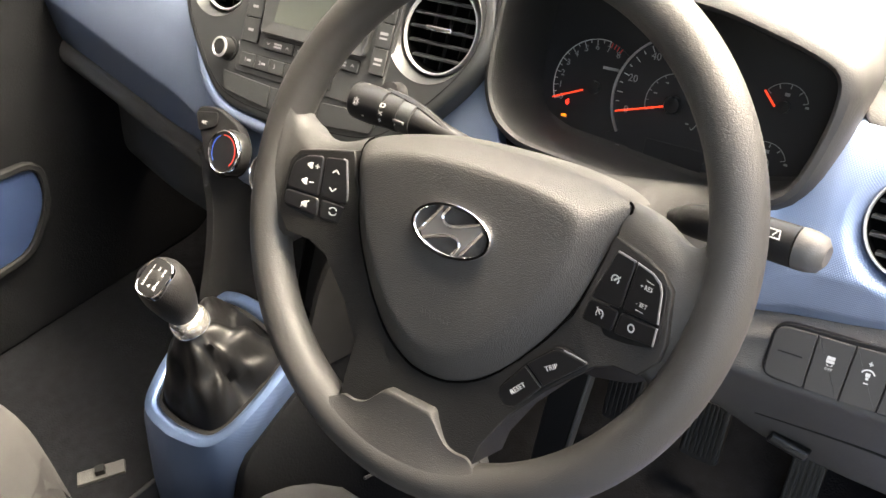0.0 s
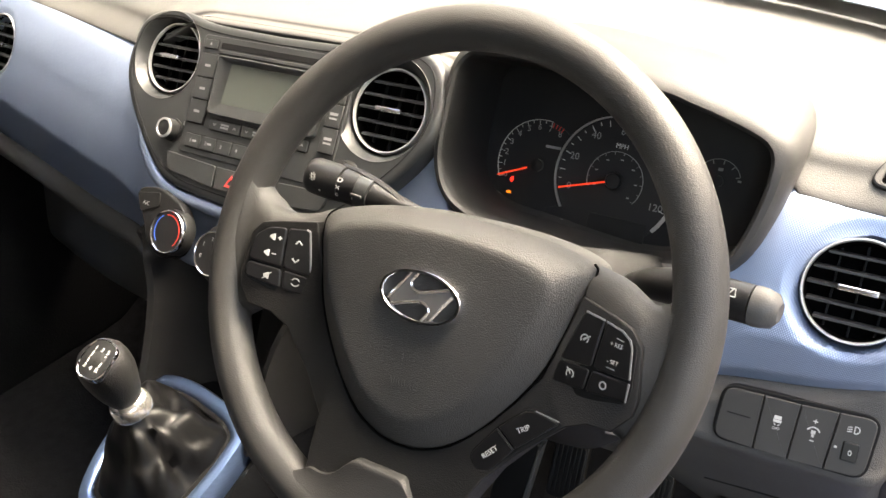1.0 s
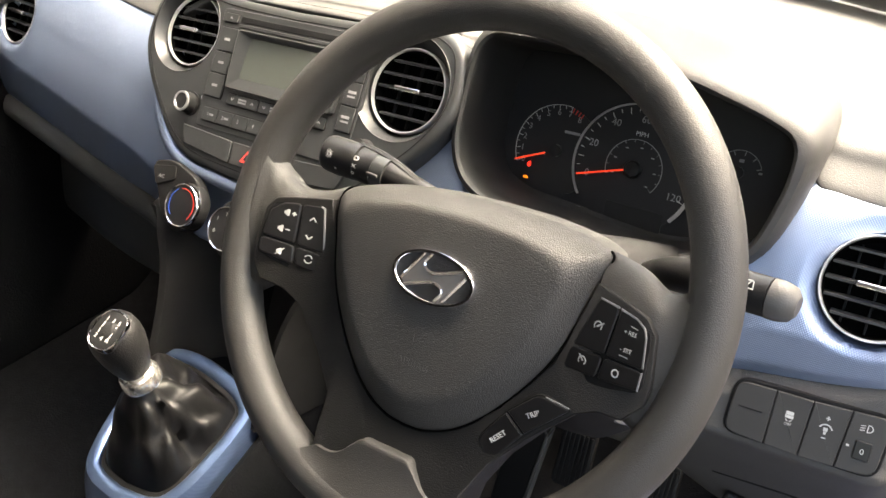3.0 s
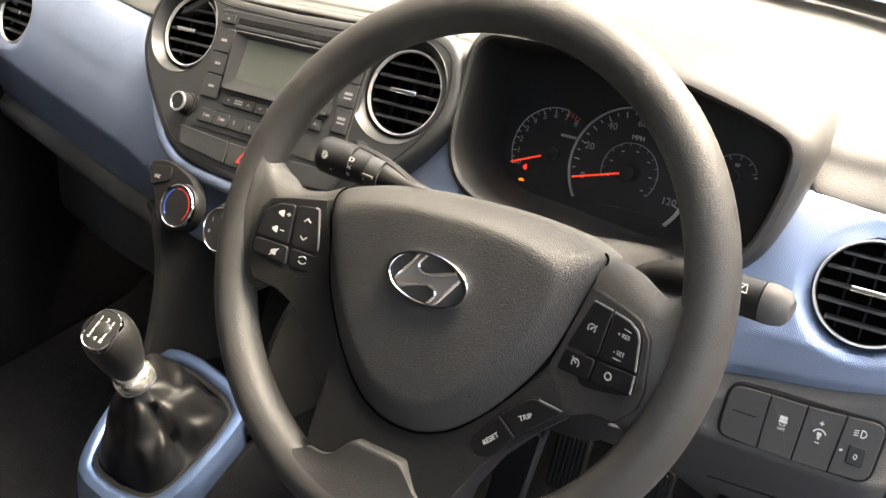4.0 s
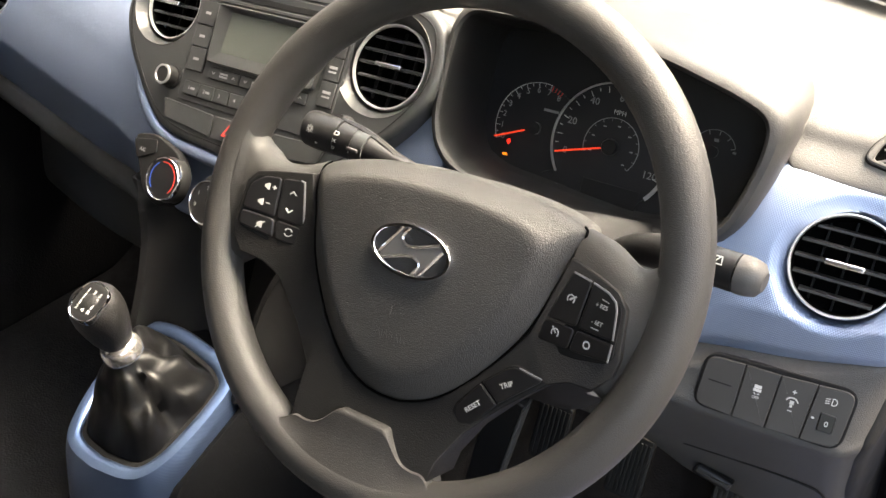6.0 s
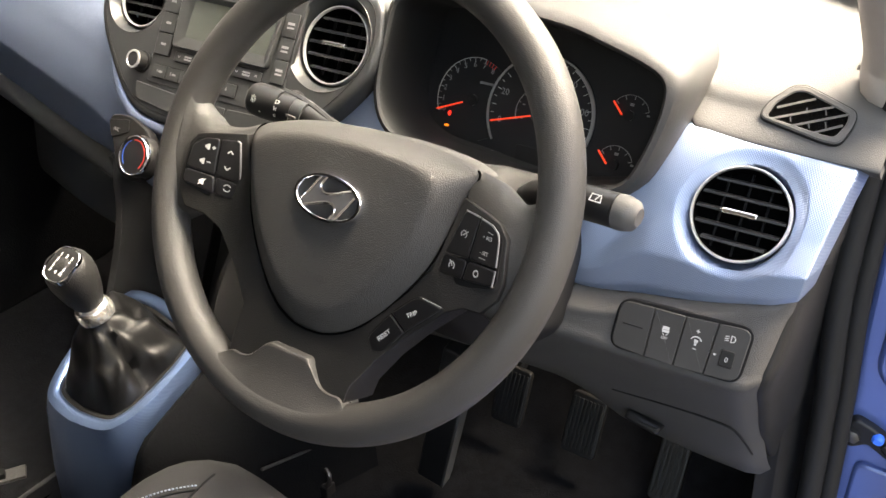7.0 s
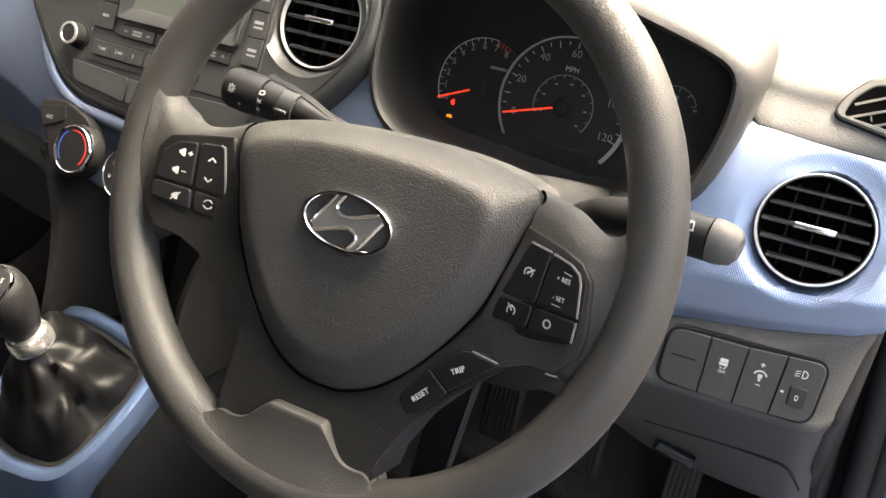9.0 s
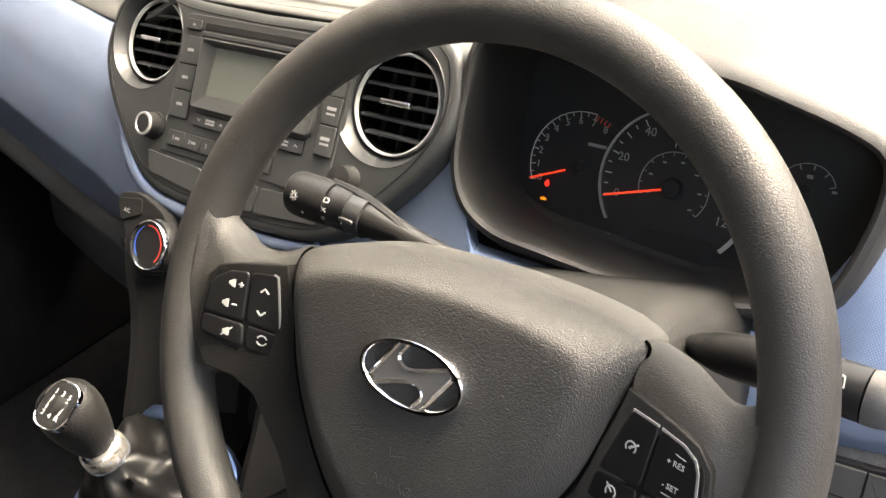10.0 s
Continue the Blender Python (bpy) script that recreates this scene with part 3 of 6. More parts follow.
    for s in (-1, 1):
        c = -0.021
        pts = catmull([(c + s * px, py, pz) for px, py, pz in ((0.150, .172, .782), (0.134, .160, .776), (0.121, .148, .768), (0.106, .133, .742), (0.097, .114, .707), (0.094, .094, .669), (0.092, .080, .645), (0.090, .066, .615))], 6)
        rows = []
        for i, p in enumerate(pts):
            wide = 0.005 + 0.010 * max(0.0, 1 - i / 14)
            rows.append([(c + s * 0.01, p[1] + 0.085, p[2]), (p[0] - s * 0.05, p[1] + 0.075, p[2]), (p[0] - s * 0.012, p[1] + 0.030, p[2]), (p[0] - s * 0.005, p[1] - 0.001, p[2]), (p[0], p[1] - 0.003, p[2]), (p[0] + s * wide, p[1] + 0.004, p[2]), (p[0] + s * (wide + 0.012), p[1] + 0.03, p[2]), (p[0] + s * (wide + 0.02), p[1] + 0.09, p[2] - 0.01)])
        part("flank", sheet(rows, 0.003), M_DARK, d, "curved dark flank of the centre stack")
    # flap low on the knee panel
    path = [(x, 0.2235 + 0.06 * (x - 0.5925) + 0.010 + (0.690 - z) * 0.56 - 0.001, z) for x, z in ((0.52, 0.640), (0.60, 0.648), (0.640, 0.646), (0.654, 0.638), (0.664, 0.615), (0.672, 0.590))]
    part("flap_seam", tube([tuple(q) for q in catmull(path, 5)], 0.0013, 6), M_DARK, d, "dark seam of a small flap")
    return d


def build_hood(d):
    half = [(-0.134, -0.012), (-0.1345, 0.03), (-0.130, 0.085), (-0.118, 0.0995), (-0.045, 0.1015), (0.078, 0.0905), (0.150, 0.072), (0.1805, 0.060), (0.182, 0.030), (0.176, -0.004), (0.164, -0.043), (0.070, -0.067), (-0.09, -0.056), (-0.120, -0.041)]
    op = rounded(half, 0.02, 4)
    rings = []

    def ring(off, w, dv=0.0, s=1.0, lift=0.0):
        pp = inset(op, -off) if off else op
        pp = [(x + max(0.0, off - 0.003) * 0.5 * max(0.0, min(1.0, (x - 0.04) / 0.12)) * max(0.0, min(1.0, (y - 0.01) / 0.05)), y) for x, y in pp]
        return [LF @ Vector((x * s, y * s + dv + lift * max(0, y), w)) for x, y in pp]
    rings.append(ring(0.000, -0.26, 0.05, 0.98))
    rings.append(ring(0.010, -0.14, 0.03, 1.0, 0.1))
    rings.append(ring(0.0145, -0.05, 0.008, 1.0, 0.08))
    rings.append(ring(0.013, -0.012, 0, 1.0, 0.02))
    rings.append(ring(0.008, -0.002))
    rings.append(ring(0.003, 0.0))
    rings.append(ring(0.0005, -0.003))
    bm = loft(rings, caps=False)
    # Inner wall gets the darkened copy in place of real shading.
    part("binnacle_well", loft([ring(0.0008, -0.0028), ring(-0.001, -0.006), ring(-0.002, -0.04), ring(-0.003, -0.062), ring(-0.004, -0.10)], caps=False), M_WELL, d, "inside of the binnacle, darkened for shade")
    part("binnacle_hood", bm, M_HOOD, d, "deep grained hood over the dials")
    return op


def build_cluster(op):
    c = thing("instrument_cluster", (0.35, 0.36, 0.82), "black instrument cluster with lit red needles", "dials")
    face = [(0.021 + (x - 0.021) * 1.03, 0.010 + (y - 0.010) * 1.04 - 0.002) for x, y in op]
    bm = loft([[GF @ Vector((x, y, w)) for x, y in face] for w in (-0.02, -0.002)])
    part("face", bm, M_DIAL, c)
    # speedometer
    cx, cy, R = 0.0205, -0.0080, 0.0658
    sp = part("speedometer", revolve(at2(GF, cx, cy), [(R * 0.97, -0.002), (R * 0.97, 0.0), (0.0, 0.0)], 48), M_DIAL, c)
    part("rim", arc_band(GF, cx, cy, R * 0.975, R * 1.0, 216, 60, 0.0, 0.003), M_SATIN, sp, "thin silver dial ring")
    part("rim", arc_band(GF, cx, cy, R * 0.945, R * 1.0, 60, -41, 0.0, 0.003), M_SATIN, sp, "broad silver dial ring")
    a0, a1 = 197.0, -21.5
    ticks = []
    for i in range(25):
        a = radians(a0 + (a1 - a0) * i / 24)
        r0 = 0.84 if i % 2 == 0 else 0.88
        ticks.append(bar(GF, cx + R * r0 * math.cos(a), cy + R * r0 * math.sin(a), cx + R * 0.93 * math.cos(a), cy + R * 0.93 * math.sin(a), 0.0008, 0.0006))
    part("scale", merge(*ticks), M_PRINT, sp)
    for i, tx in enumerate(("0", "20", "40", "60", "80", "100", "120")):
        a = radians(a0 + (a1 - a0) * i / 6)
        part("numeral", text_bm(tx, 0.0105, at2(GF, cx + R * 0.765 * math.cos(a), cy + R * 0.765 * math.sin(a)), 0.0006), M_PRINTDIM, sp)
    part("unit", text_bm("MPH", 0.0068, at2(GF, cx + 0.001, cy + 0.0355), 0.0006), M_PRINT, sp)
    part("inner_scale", merge(arc_band(GF, cx, cy, 0.0295, 0.0302, 200, -40, 0.0006), *[bar(GF, cx + 0.0268 * math.cos(radians(a)), cy + 0.0268 * math.sin(radians(a)), cx + 0.0295 * math.cos(radians(a)), cy + 0.0295 * math.sin(radians(a)), 0.0005, 0.0006) for a in range(-40, 201, 20)], *[bar(GF, cx + 0.0225 * math.cos(radians(a)) - 0.0015, cy + 0.0225 * math.sin(radians(a)), cx + 0.0225 * math.cos(radians(a)) + 0.0015, cy + 0.0225 * math.sin(radians(a)), 0.0013, 0.0006) for a in range(-40, 201, 40)]), M_PRINTDIM, sp)
    part("hub", revolve(at2(GF, cx, cy), [(0.0085, 0.0), (0.0085, 0.006), (0.0075, 0.0075), (0.0, 0.008)], 24), M_BLACK, sp)
    a = radians(197.5)
    part("needle", bar(GF, cx + 0.008 * math.cos(a), cy + 0.008 * math.sin(a), cx + 0.060 * math.cos(a), cy + 0.060 * math.sin(a), 0.0018, 0.0045, 0.001), M_RED, sp, "red lit needle at zero")
    # rev counter
    cx, cy, R = -0.066, -0.0085, 0.0485
    rv = part("rev_counter", revolve(at2(GF, cx, cy), [(R * 0.97, -0.002), (R * 0.97, -0.0005), (0.0, -0.0005)], 40), M_DIAL, c)
    a0, a1 = 205.0, 63.0
    ticks = [arc_band(GF, cx, cy, R * 0.985, R * 1.0, 205, 80, 0.0003)]
    for i in range(15):
        a = radians(a0 + (a1 - a0) * i / 16)
        r0 = 0.88 if i % 2 == 0 else 0.92
        ticks.append(bar(GF, cx + R * r0 * math.cos(a), cy + R * r0 * math.sin(a), cx + R * 0.98 * math.cos(a), cy + R * 0.98 * math.sin(a), 0.0006, 0.0003))
    part("scale", merge(*ticks), M_PRINT, rv)
    part("red_line", merge(*[bar(GF, cx + R * 0.88 * math.cos(radians(q)), cy + R * 0.88 * math.sin(radians(q)), cx + R * 0.98 * math.cos(radians(q)), cy + R * 0.98 * math.sin(radians(q)), 0.0011, 0.0003) for q in (63, 68, 73, 78)]), M_REDP, rv)
    for i in range(9):
        a = radians(a0 + (a1 - a0) * i / 8)
        part("numeral", text_bm(str(i), 0.0090, at2(GF, cx + R * 0.83 * math.cos(a), cy + R * 0.83 * math.sin(a)), 0.0003), M_PRINTDIM, rv)
    part("unit", bar(GF, cx + 0.005, cy + 0.0215, cx + 0.022, cy + 0.0215, 0.0028, 0.0003), M_PRINTDIM, rv)
    part("hub", revolve(at2(GF, cx, cy), [(0.0065, 0.0), (0.0065, 0.005), (0.0, 0.006)], 20), M_BLACK, rv)
    a = radians(203)
    part("needle", bar(GF, cx + 0.012 * math.cos(a), cy + 0.012 * math.sin(a), cx + 0.048 * math.cos(a), cy + 0.048 * math.sin(a), 0.0017, 0.004, 0.001), M_RED, rv, "red lit needle at zero")
    # warning lamps
    part("warning_lamp", icon(at2(GF, -0.0941, -0.0294), [(-0.0016, 0, 0.002, 0, 0.0028), (0, 0.0016, 0.0014, 0.003, 0.0016), (0, -0.0024, 0.0008, -0.001, 0.002)], 0.0006), M_REDLIT, c, "lit red warning lamp")
    part("warning_lamp", icon(at2(GF, -0.0948, -0.0439), [(-0.0030, 0, 0.0026, 0, 0.0022), (-0.001, 0.0013, 0.0014, 0.0013, 0.0011)], 0.0006), M_AMBER, c, "lit amber warning lamp")
    # small gauges
    for gx, gy, gr in ((0.1215, 0.0125, 0.021), (0.117, -0.041, 0.0198)):
        g = part("small_gauge", revolve(at2(GF, gx, gy), [(0.0055, 0.0), (0.0055, 0.003), (0.0, 0.0035)], 20), M_BLACK, c)
        part("scale", merge(arc_band(GF, gx, gy, gr, gr + 0.0007, 145, 20, 0.0004), *[bar(GF, gx + (gr - 0.004) * math.cos(radians(q)), gy + (gr - 0.004) * math.sin(radians(q)), gx + gr * math.cos(radians(q)), gy + gr * math.sin(radians(q)), 0.0009, 0.0004) for q in (145, 114, 83, 51, 20)]), M_PRINTDIM, g)
        part("symbol", merge(bar(GF, gx - 0.0015, gy + 0.0115, gx + 0.0025, gy + 0.0115, 0.003, 0.0004), bar(GF, gx + 0.0185, gy + 0.0035, gx + 0.0215, gy + 0.0035, 0.002, 0.0004)), M_PRINTDIM, g)
        part("needle", bar(GF, gx - 0.0186, gy + 0.0118, gx - 0.0068, gy - 0.0004, 0.0019, 0.0045, 0.001), M_RED, g, "red lit needle at the low end")
    part("symbol", bar(GF, -0.030, -0.0606, -0.0265, -0.0606, 0.0030, 0.0006), M_PRINTDIM, c)
    part("display", box(GF, 0.0, 0.062, -0.066, -0.045, -0.001, 0.0008, 0.0006), M_BLACK, c, "unlit trip display")


# ---- air vents ----


DISH = ((1.27, 0.013), (1.245, 0.0145), (1.21, 0.012), (1.05, -0.001), (1.0, -0.006))


def build_vent(fr, r, at, surround, lip, tilt=0.0, handle_u=0.0):
    v = thing("air_vent", at, "round black air vent with chrome ring and slats", "air vent", "round air vents on the dashboard")
    part("ring", revolve(fr, [(r * 0.945, -0.012), (r * 0.945, 0.001), (r * 0.96, 0.0035), (r * 0.985, 0.0035), (r * 1.0, 0.001), (r * 1.0, -0.012)], 56, cap=False), M_RING, v, "bright silver ring")
    # Barrel is shallow; its depth of shade comes from the colour.
    part("liner", revolve(fr, [(r * 0.935, 0.0), (r * 0.90, -0.004), (r * 0.88, -0.016), (0.0, -0.0175)], 48, cap=False), M_VOID, v, "inner barrel darkened as deep shade")
    if surround:
        part("surround", revolve(fr, [(r * a, b) for a, b in lip], 56, cap=False), surround, v, "round surround")
    rr = r * 0.905
    rot = fr @ Matrix.Rotation(radians(tilt), 4, "Z")
    for k in (-2, -1, 0, 1, 2):
        y = k * rr * 0.345
        h = math.sqrt(rr * rr - y * y)
        sec = [(0.0012, 0.0012), (-0.004, 0.0022), (-0.012, 0.0015), (-0.012, -0.0008), (-0.004, -0.0014), (0.0006, -0.001)]
        bm = loft([[rot @ Vector((x, y + b - 0.18 * a, a - 0.002)) for a, b in sec] for x in (-h, -h * 0.5, h * 0.5, h)])
        part("slat", bm, M_STACK, v)
    for x in (-0.5, 0.0, 0.5):
        h = math.sqrt(1 - x * x) * rr * 0.97
        part("vane", box(rot, x * rr - 0.001, x * rr + 0.001, -h, h, -0.017, -0.012, 0.0005), M_DARK, v)
    hw = r * 0.36
    hp = rounded([(-hw, -0.0026), (hw, -0.0026), (hw, 0.0026), (-hw, 0.0026)], 0.0015, 3)
    part("handle", plate(at2(rot, handle_u, 0.0005), hp, -0.01, 0.0065, 0.0014), M_CHROME, v, "chrome tab on the middle slat")
    return v


# ---- centre stack ----


def build_stack():
    s = thing("centre_stack", (0, 0.25, 0.83), "charcoal centre stack panel with radio and vents", "centre stack")
    half = [(0.0, 0.245), (0.10, 0.248), (0.155, 0.257), (0.195, 0.254), (0.221, 0.238), (0.2315, 0.205), (0.2300, 0.172), (0.214, 0.139), (0.187, 0.106), (0.155, 0.074), (0.125, 0.055), (0.085, 0.046), (0.0, 0.041)]
    FR = SF
    out = catmull([(x, y, 0) for x, y in half], 5)
    poly = [(p.x, p.y) for p in out] + [(-p.x, p.y) for p in reversed(out[1:-1])]
    part("panel", plate_holes(FR, poly, [(-0.1650, 0.2000, 0.0545), (0.1630, 0.1875, 0.0573)], -0.03, 0.004, 0.008, 4), M_STACK, s)
    part("seam", ring_plate(FR, inset(poly, 0.010), inset(poly, 0.0112), 0.0, 0.0046, 0.0002), M_DARK, s)
    lip = [(-0.231, 0.206, -0.009), (-0.223, 0.186, -0.006), (-0.206, 0.147, -0.005), (-0.181, 0.096, -0.005), (-0.151, 0.060, -0.005), (-0.112, 0.0415, -0.005), (-0.058, 0.0360, -0.005), (0.0, 0.033, -0.005), (0.058, 0.0360, -0.006), (0.110, 0.0415, -0.008)]
    part("trim_edge", tube([FR @ (p - Vector((0, 0, 0.0025))) for p in catmull(lip, 6)], 0.0085, 16), M_BLUE, s, "rounded blue trim edge")
    return s


def build_radio():
    r = thing("car_radio", (0, 0.26, 0.9), "charcoal built-in car radio with grey unlit display", "radio")
    w = 0.004
    body = rounded([(-0.107, 0.0905), (0.118, 0.0905), (0.120, 0.233), (-0.109, 0.233)], 0.006)
    part("fascia", plate(SF, body, 0.0, 0.0052, 0.001), M_STACK, r)
    w = 0.0052
    scr = [(-0.058, 0.156), (0.078, 0.156), (0.084, 0.2035), (-0.055, 0.2035)]
    bez = rounded([(-0.072, 0.141), (0.088, 0.141), (0.094, 0.2105), (-0.074, 0.2105)], 0.006, 4)
    scp = rounded(scr, 0.002, 4)
    part("screen_bezel", loft([[SF @ Vector((x, y, w - 0.001)) for x, y in bez], [SF @ Vector((x, y, w + 0.0056)) for x, y in bez], [SF @ Vector((x, y, w + 0.0064)) for x, y in inset(bez, 0.0012)], [SF @ Vector((x, y, w + 0.0062)) for x, y in inset(bez, 0.0022)], [SF @ Vector((x, y, w + 0.0008)) for x, y in scp]], caps=False), M_STACK, r, "bevelled display surround")
    part("display", plate(SF, inset(scp, -0.001), w - 0.002, w + 0.0009, 0.0002), M_LCD, r, "blank grey display")
    part("disc_slot", plate(SF, rounded([(-0.079, 0.2190), (0.10, 0.2190), (0.10, 0.2260), (-0.079, 0.2260)], 0.002, 3), w - 0.002, w + 0.0006, 0.0004), M_DARK, r, "black disc slot")
    part("slot_lip", box(SF, -0.079, 0.102, 0.2125, 0.2170, w - 0.001, w + 0.0022, 0.0008), M_STACK, r)

    def btn(name, x0, y0, x1, y1, rad=0.0015, sk=0.0):
        out = rounded([(x0, y0), (x1, y0), (x1 + sk, y1), (x0 + sk, y1)], rad, 3)
        part("button_gap", plate(SF, inset(out, -0.0009), w - 0.001, w + 0.0005, 0.0002), M_DARK, r)
        return part(name, plate(SF, out, w - 0.001, w + 0.0022, 0.0007), M_STACK, r)
    e = btn("eject_button", -0.1035, 0.2170, -0.0835, 0.2275)
    part("symbol", loft([[SF @ Vector((-0.0935 + a, 0.2210 + b, w + q)) for a, b in ((-0.002, 0), (0.002, 0), (0, 0.0026))] for q in (0.0022, 0.0026)]), M_PRINTDIM, e)
    for y0, y1 in ((0.1822, 0.2105), (0.1560, 0.1812), (0.1275, 0.1550)):
        b = btn("side_button", -0.1040, y0, -0.0775, y1)
        part("symbol", bar(SF, -0.095, (y0 + y1) / 2, -0.087, (y0 + y1) / 2, 0.003, w + 0.0022), M_PRINTDIM, b)
        b = btn("side_button", 0.096, y0, 0.116, y1)
        part("symbol", merge(bar(SF, 0.101, (y0 + y1) / 2 + 0.002, 0.111, (y0 + y1) / 2 + 0.002, 0.003, w + 0.0022), bar(SF, 0.101, (y0 + y1) / 2 - 0.003, 0.111, (y0 + y1) / 2 - 0.003, 0.002, w + 0.0022)), M_PRINTDIM, b)
    for i in range(3):
        x = -0.0660 + i * 0.050
        b = btn("rocker_button", x, 0.1240, x + 0.0475, 0.1365)
        part("symbol", merge(icon(at2(SF, x + 0.008, 0.1305), [(-0.002, 0.0012, 0, -0.0012, 0.0009), (0, -0.0012, 0.002, 0.0012, 0.0009)], w + 0.0022), icon(at2(SF, x + 0.0395, 0.1305), [(-0.002, -0.0012, 0, 0.0012, 0.0009), (0, 0.0012, 0.002, -0.0012, 0.0009)], w + 0.0022), bar(SF, x + 0.018, 0.1320, x + 0.030, 0.1320, 0.0022, w + 0.0022), bar(SF, x + 0.018, 0.1288, x + 0.030, 0.1288, 0.0022, w + 0.0022)), M_PRINTDIM, b)
    for i, tx in enumerate(("1", "2", "3", "4", "5", "6")):
        x = -0.0980 + i * 0.0245
        b = btn("preset_button", x, 0.0985, x + 0.0235, 0.1145)
        part("symbol", text_bm(tx, 0.0065, at2(SF, x + 0.0085, 0.1065), w + 0.0023), M_PRINTDIM, b)
        if i < 2:
            part("symbol", bar(SF, x + 0.0115, 0.1065, x + 0.0175, 0.1065, 0.0026, w + 0.0022), M_PRINTDIM, b)
    k = part("volume_knob", revolve(at2(SF, -0.124, 0.1130), [(0.0145, 0.003), (0.0145, 0.006), (0.0125, 0.007), (0.0122, 0.018), (0.0095, 0.0195)], 32, cap=False), M_BLACK, r, "black volume knob")
    part("knob_ring", revolve(at2(SF, -0.124, 0.1130), [(0.0122, 0.0185), (0.0118, 0.0205), (0.0098, 0.0208), (0.0092, 0.0195)], 32, cap=False), M_SATIN, k, "silver knob edge")
    part("knob_face", revolve(at2(SF, -0.124, 0.1130), [(0.0098, 0.0198), (0.0, 0.0203)], 32), M_BLACK, k)
    k = part("tuning_knob", revolve(at2(SF, 0.139, 0.113), [(0.0145, 0.003), (0.0125, 0.007), (0.0122, 0.018), (0.0, 0.0205)], 32), M_BLACK, r, "black tuning knob")
    part("symbol", merge(arc_band(SF, -0.107, 0.124, 0.0018, 0.0024, 130, 410, 0.0045), bar(SF, -0.107, 0.1245, -0.107, 0.1268, 0.0006, 0.0045)), M_PRINTDIM, r)
    # storage lid and hazard switch below
    part("lower_lid", plate(SF, rounded([(-0.117, 0.0655), (-0.040, 0.0580), (-0.042, 0.0840), (-0.126, 0.0880)], 0.004, 4), 0.003, 0.0062, 0.001), M_STACK, r)
    hz = part("hazard_switch", plate(SF, rounded([(-0.038, 0.0580), (0.036, 0.0580), (0.038, 0.0840), (-0.040, 0.0840)], 0.003, 4), 0.003, 0.0062, 0.001), M_STACK, r)
    tri = [(-0.0085, -0.006), (0.0085, -0.006), (0.0, 0.0085)]
    part("triangle", ring_plate(at2(SF, -0.014, 0.0700), tri, [(x * 0.55, y * 0.55) for x, y in tri], 0.006, 0.0068, 0.0001), M_REDP, hz, "red hazard triangle")
    part("socket_lid", plate(SF, rounded([(0.039, 0.0580), (0.117, 0.0655), (0.126, 0.0880), (0.041, 0.0840)], 0.004, 4), 0.003, 0.0062, 0.001), M_STACK, r)


def build_climate():
    h = thing("heater_controls", (-0.02, 0.19, 0.77), "black heater control pods with three chrome-edged knobs", "heater controls")
    pod = rounded([(-0.153, 0.036), (-0.118, 0.043), (-0.075, 0.030), (-0.054, 0.004), (-0.060, -0.026), (-0.085, -0.040), (-0.115, -0.028), (-0.135, 0.004)], 0.012, 4)
    part("left_pod", plate(SF, pod, -0.004, 0.010, 0.0020), M_DARK, h)
    part("button", plate(SF, rounded([(-0.150, 0.030), (-0.112, 0.037), (-0.108, 0.021), (-0.138, 0.008)], 0.004, 4), 0.002, 0.0112, 0.0006), M_DARK, h)
    part("symbol", text_bm("A/C", 0.0065, at2(SF, -0.131, 0.0200, 0, 0), 0.0113), M_PRINTDIM, h)
    part("centre_pod", revolve(at2(SF, -0.002, -0.012), [(0.036, -0.004), (0.036, 0.003), (0.033, 0.0045), (0, 0.0045)], 36), M_BLACK, h)
    part("right_pod", revolve(at2(SF, 0.078, -0.003), [(0.036, -0.004), (0.036, 0.003), (0.033, 0.0045), (0, 0.0045)], 36), M_BLACK, h)
    for nm, x, y in (("temperature_knob", -0.077, -0.004), ("fan_knob", -0.002, -0.012), ("mode_knob", 0.077, -0.004)):
        f = at2(SF, x, y)
        k = part(nm, revolve(f, [(0.0275, 0.003), (0.027, 0.012), (0.0255, 0.019), (0.0245, 0.020)], 40, cap=False), M_BLACK, h)
        part("edge", revolve(f, [(0.0264, 0.017), (0.0260, 0.0212), (0.0250, 0.0224), (0.0240, 0.0215), (0.0240, 0.019)], 40, cap=False), M_CHROME, k, "bright knob edge")
        part("face", revolve(f, [(0.0243, 0.0205), (0.0, 0.021)], 40), M_BUTTON, k, "black knob face")
        if nm == "temperature_knob":
            part("cold_mark", arc_band(f, 0, 0, 0.0192, 0.0202, 120, 225, 0.021, 0.0003), M_BLUEMARK, k, "blue arc marking")
            part("hot_mark", arc_band(f, 0, 0, 0.0189, 0.0204, 105, -45, 0.021, 0.0003), M_REDP, k, "red arc marking")
        else:
            for i, q in enumerate((200, 150, 100, 50, 0)):
                part("numeral", text_bm(str(i), 0.0065, at2(f, 0.0165 * math.cos(radians(q)), 0.0165 * math.sin(radians(q))), 0.0212), M_PRINTDIM, k)


# ---- switch panel beside the wheel ----


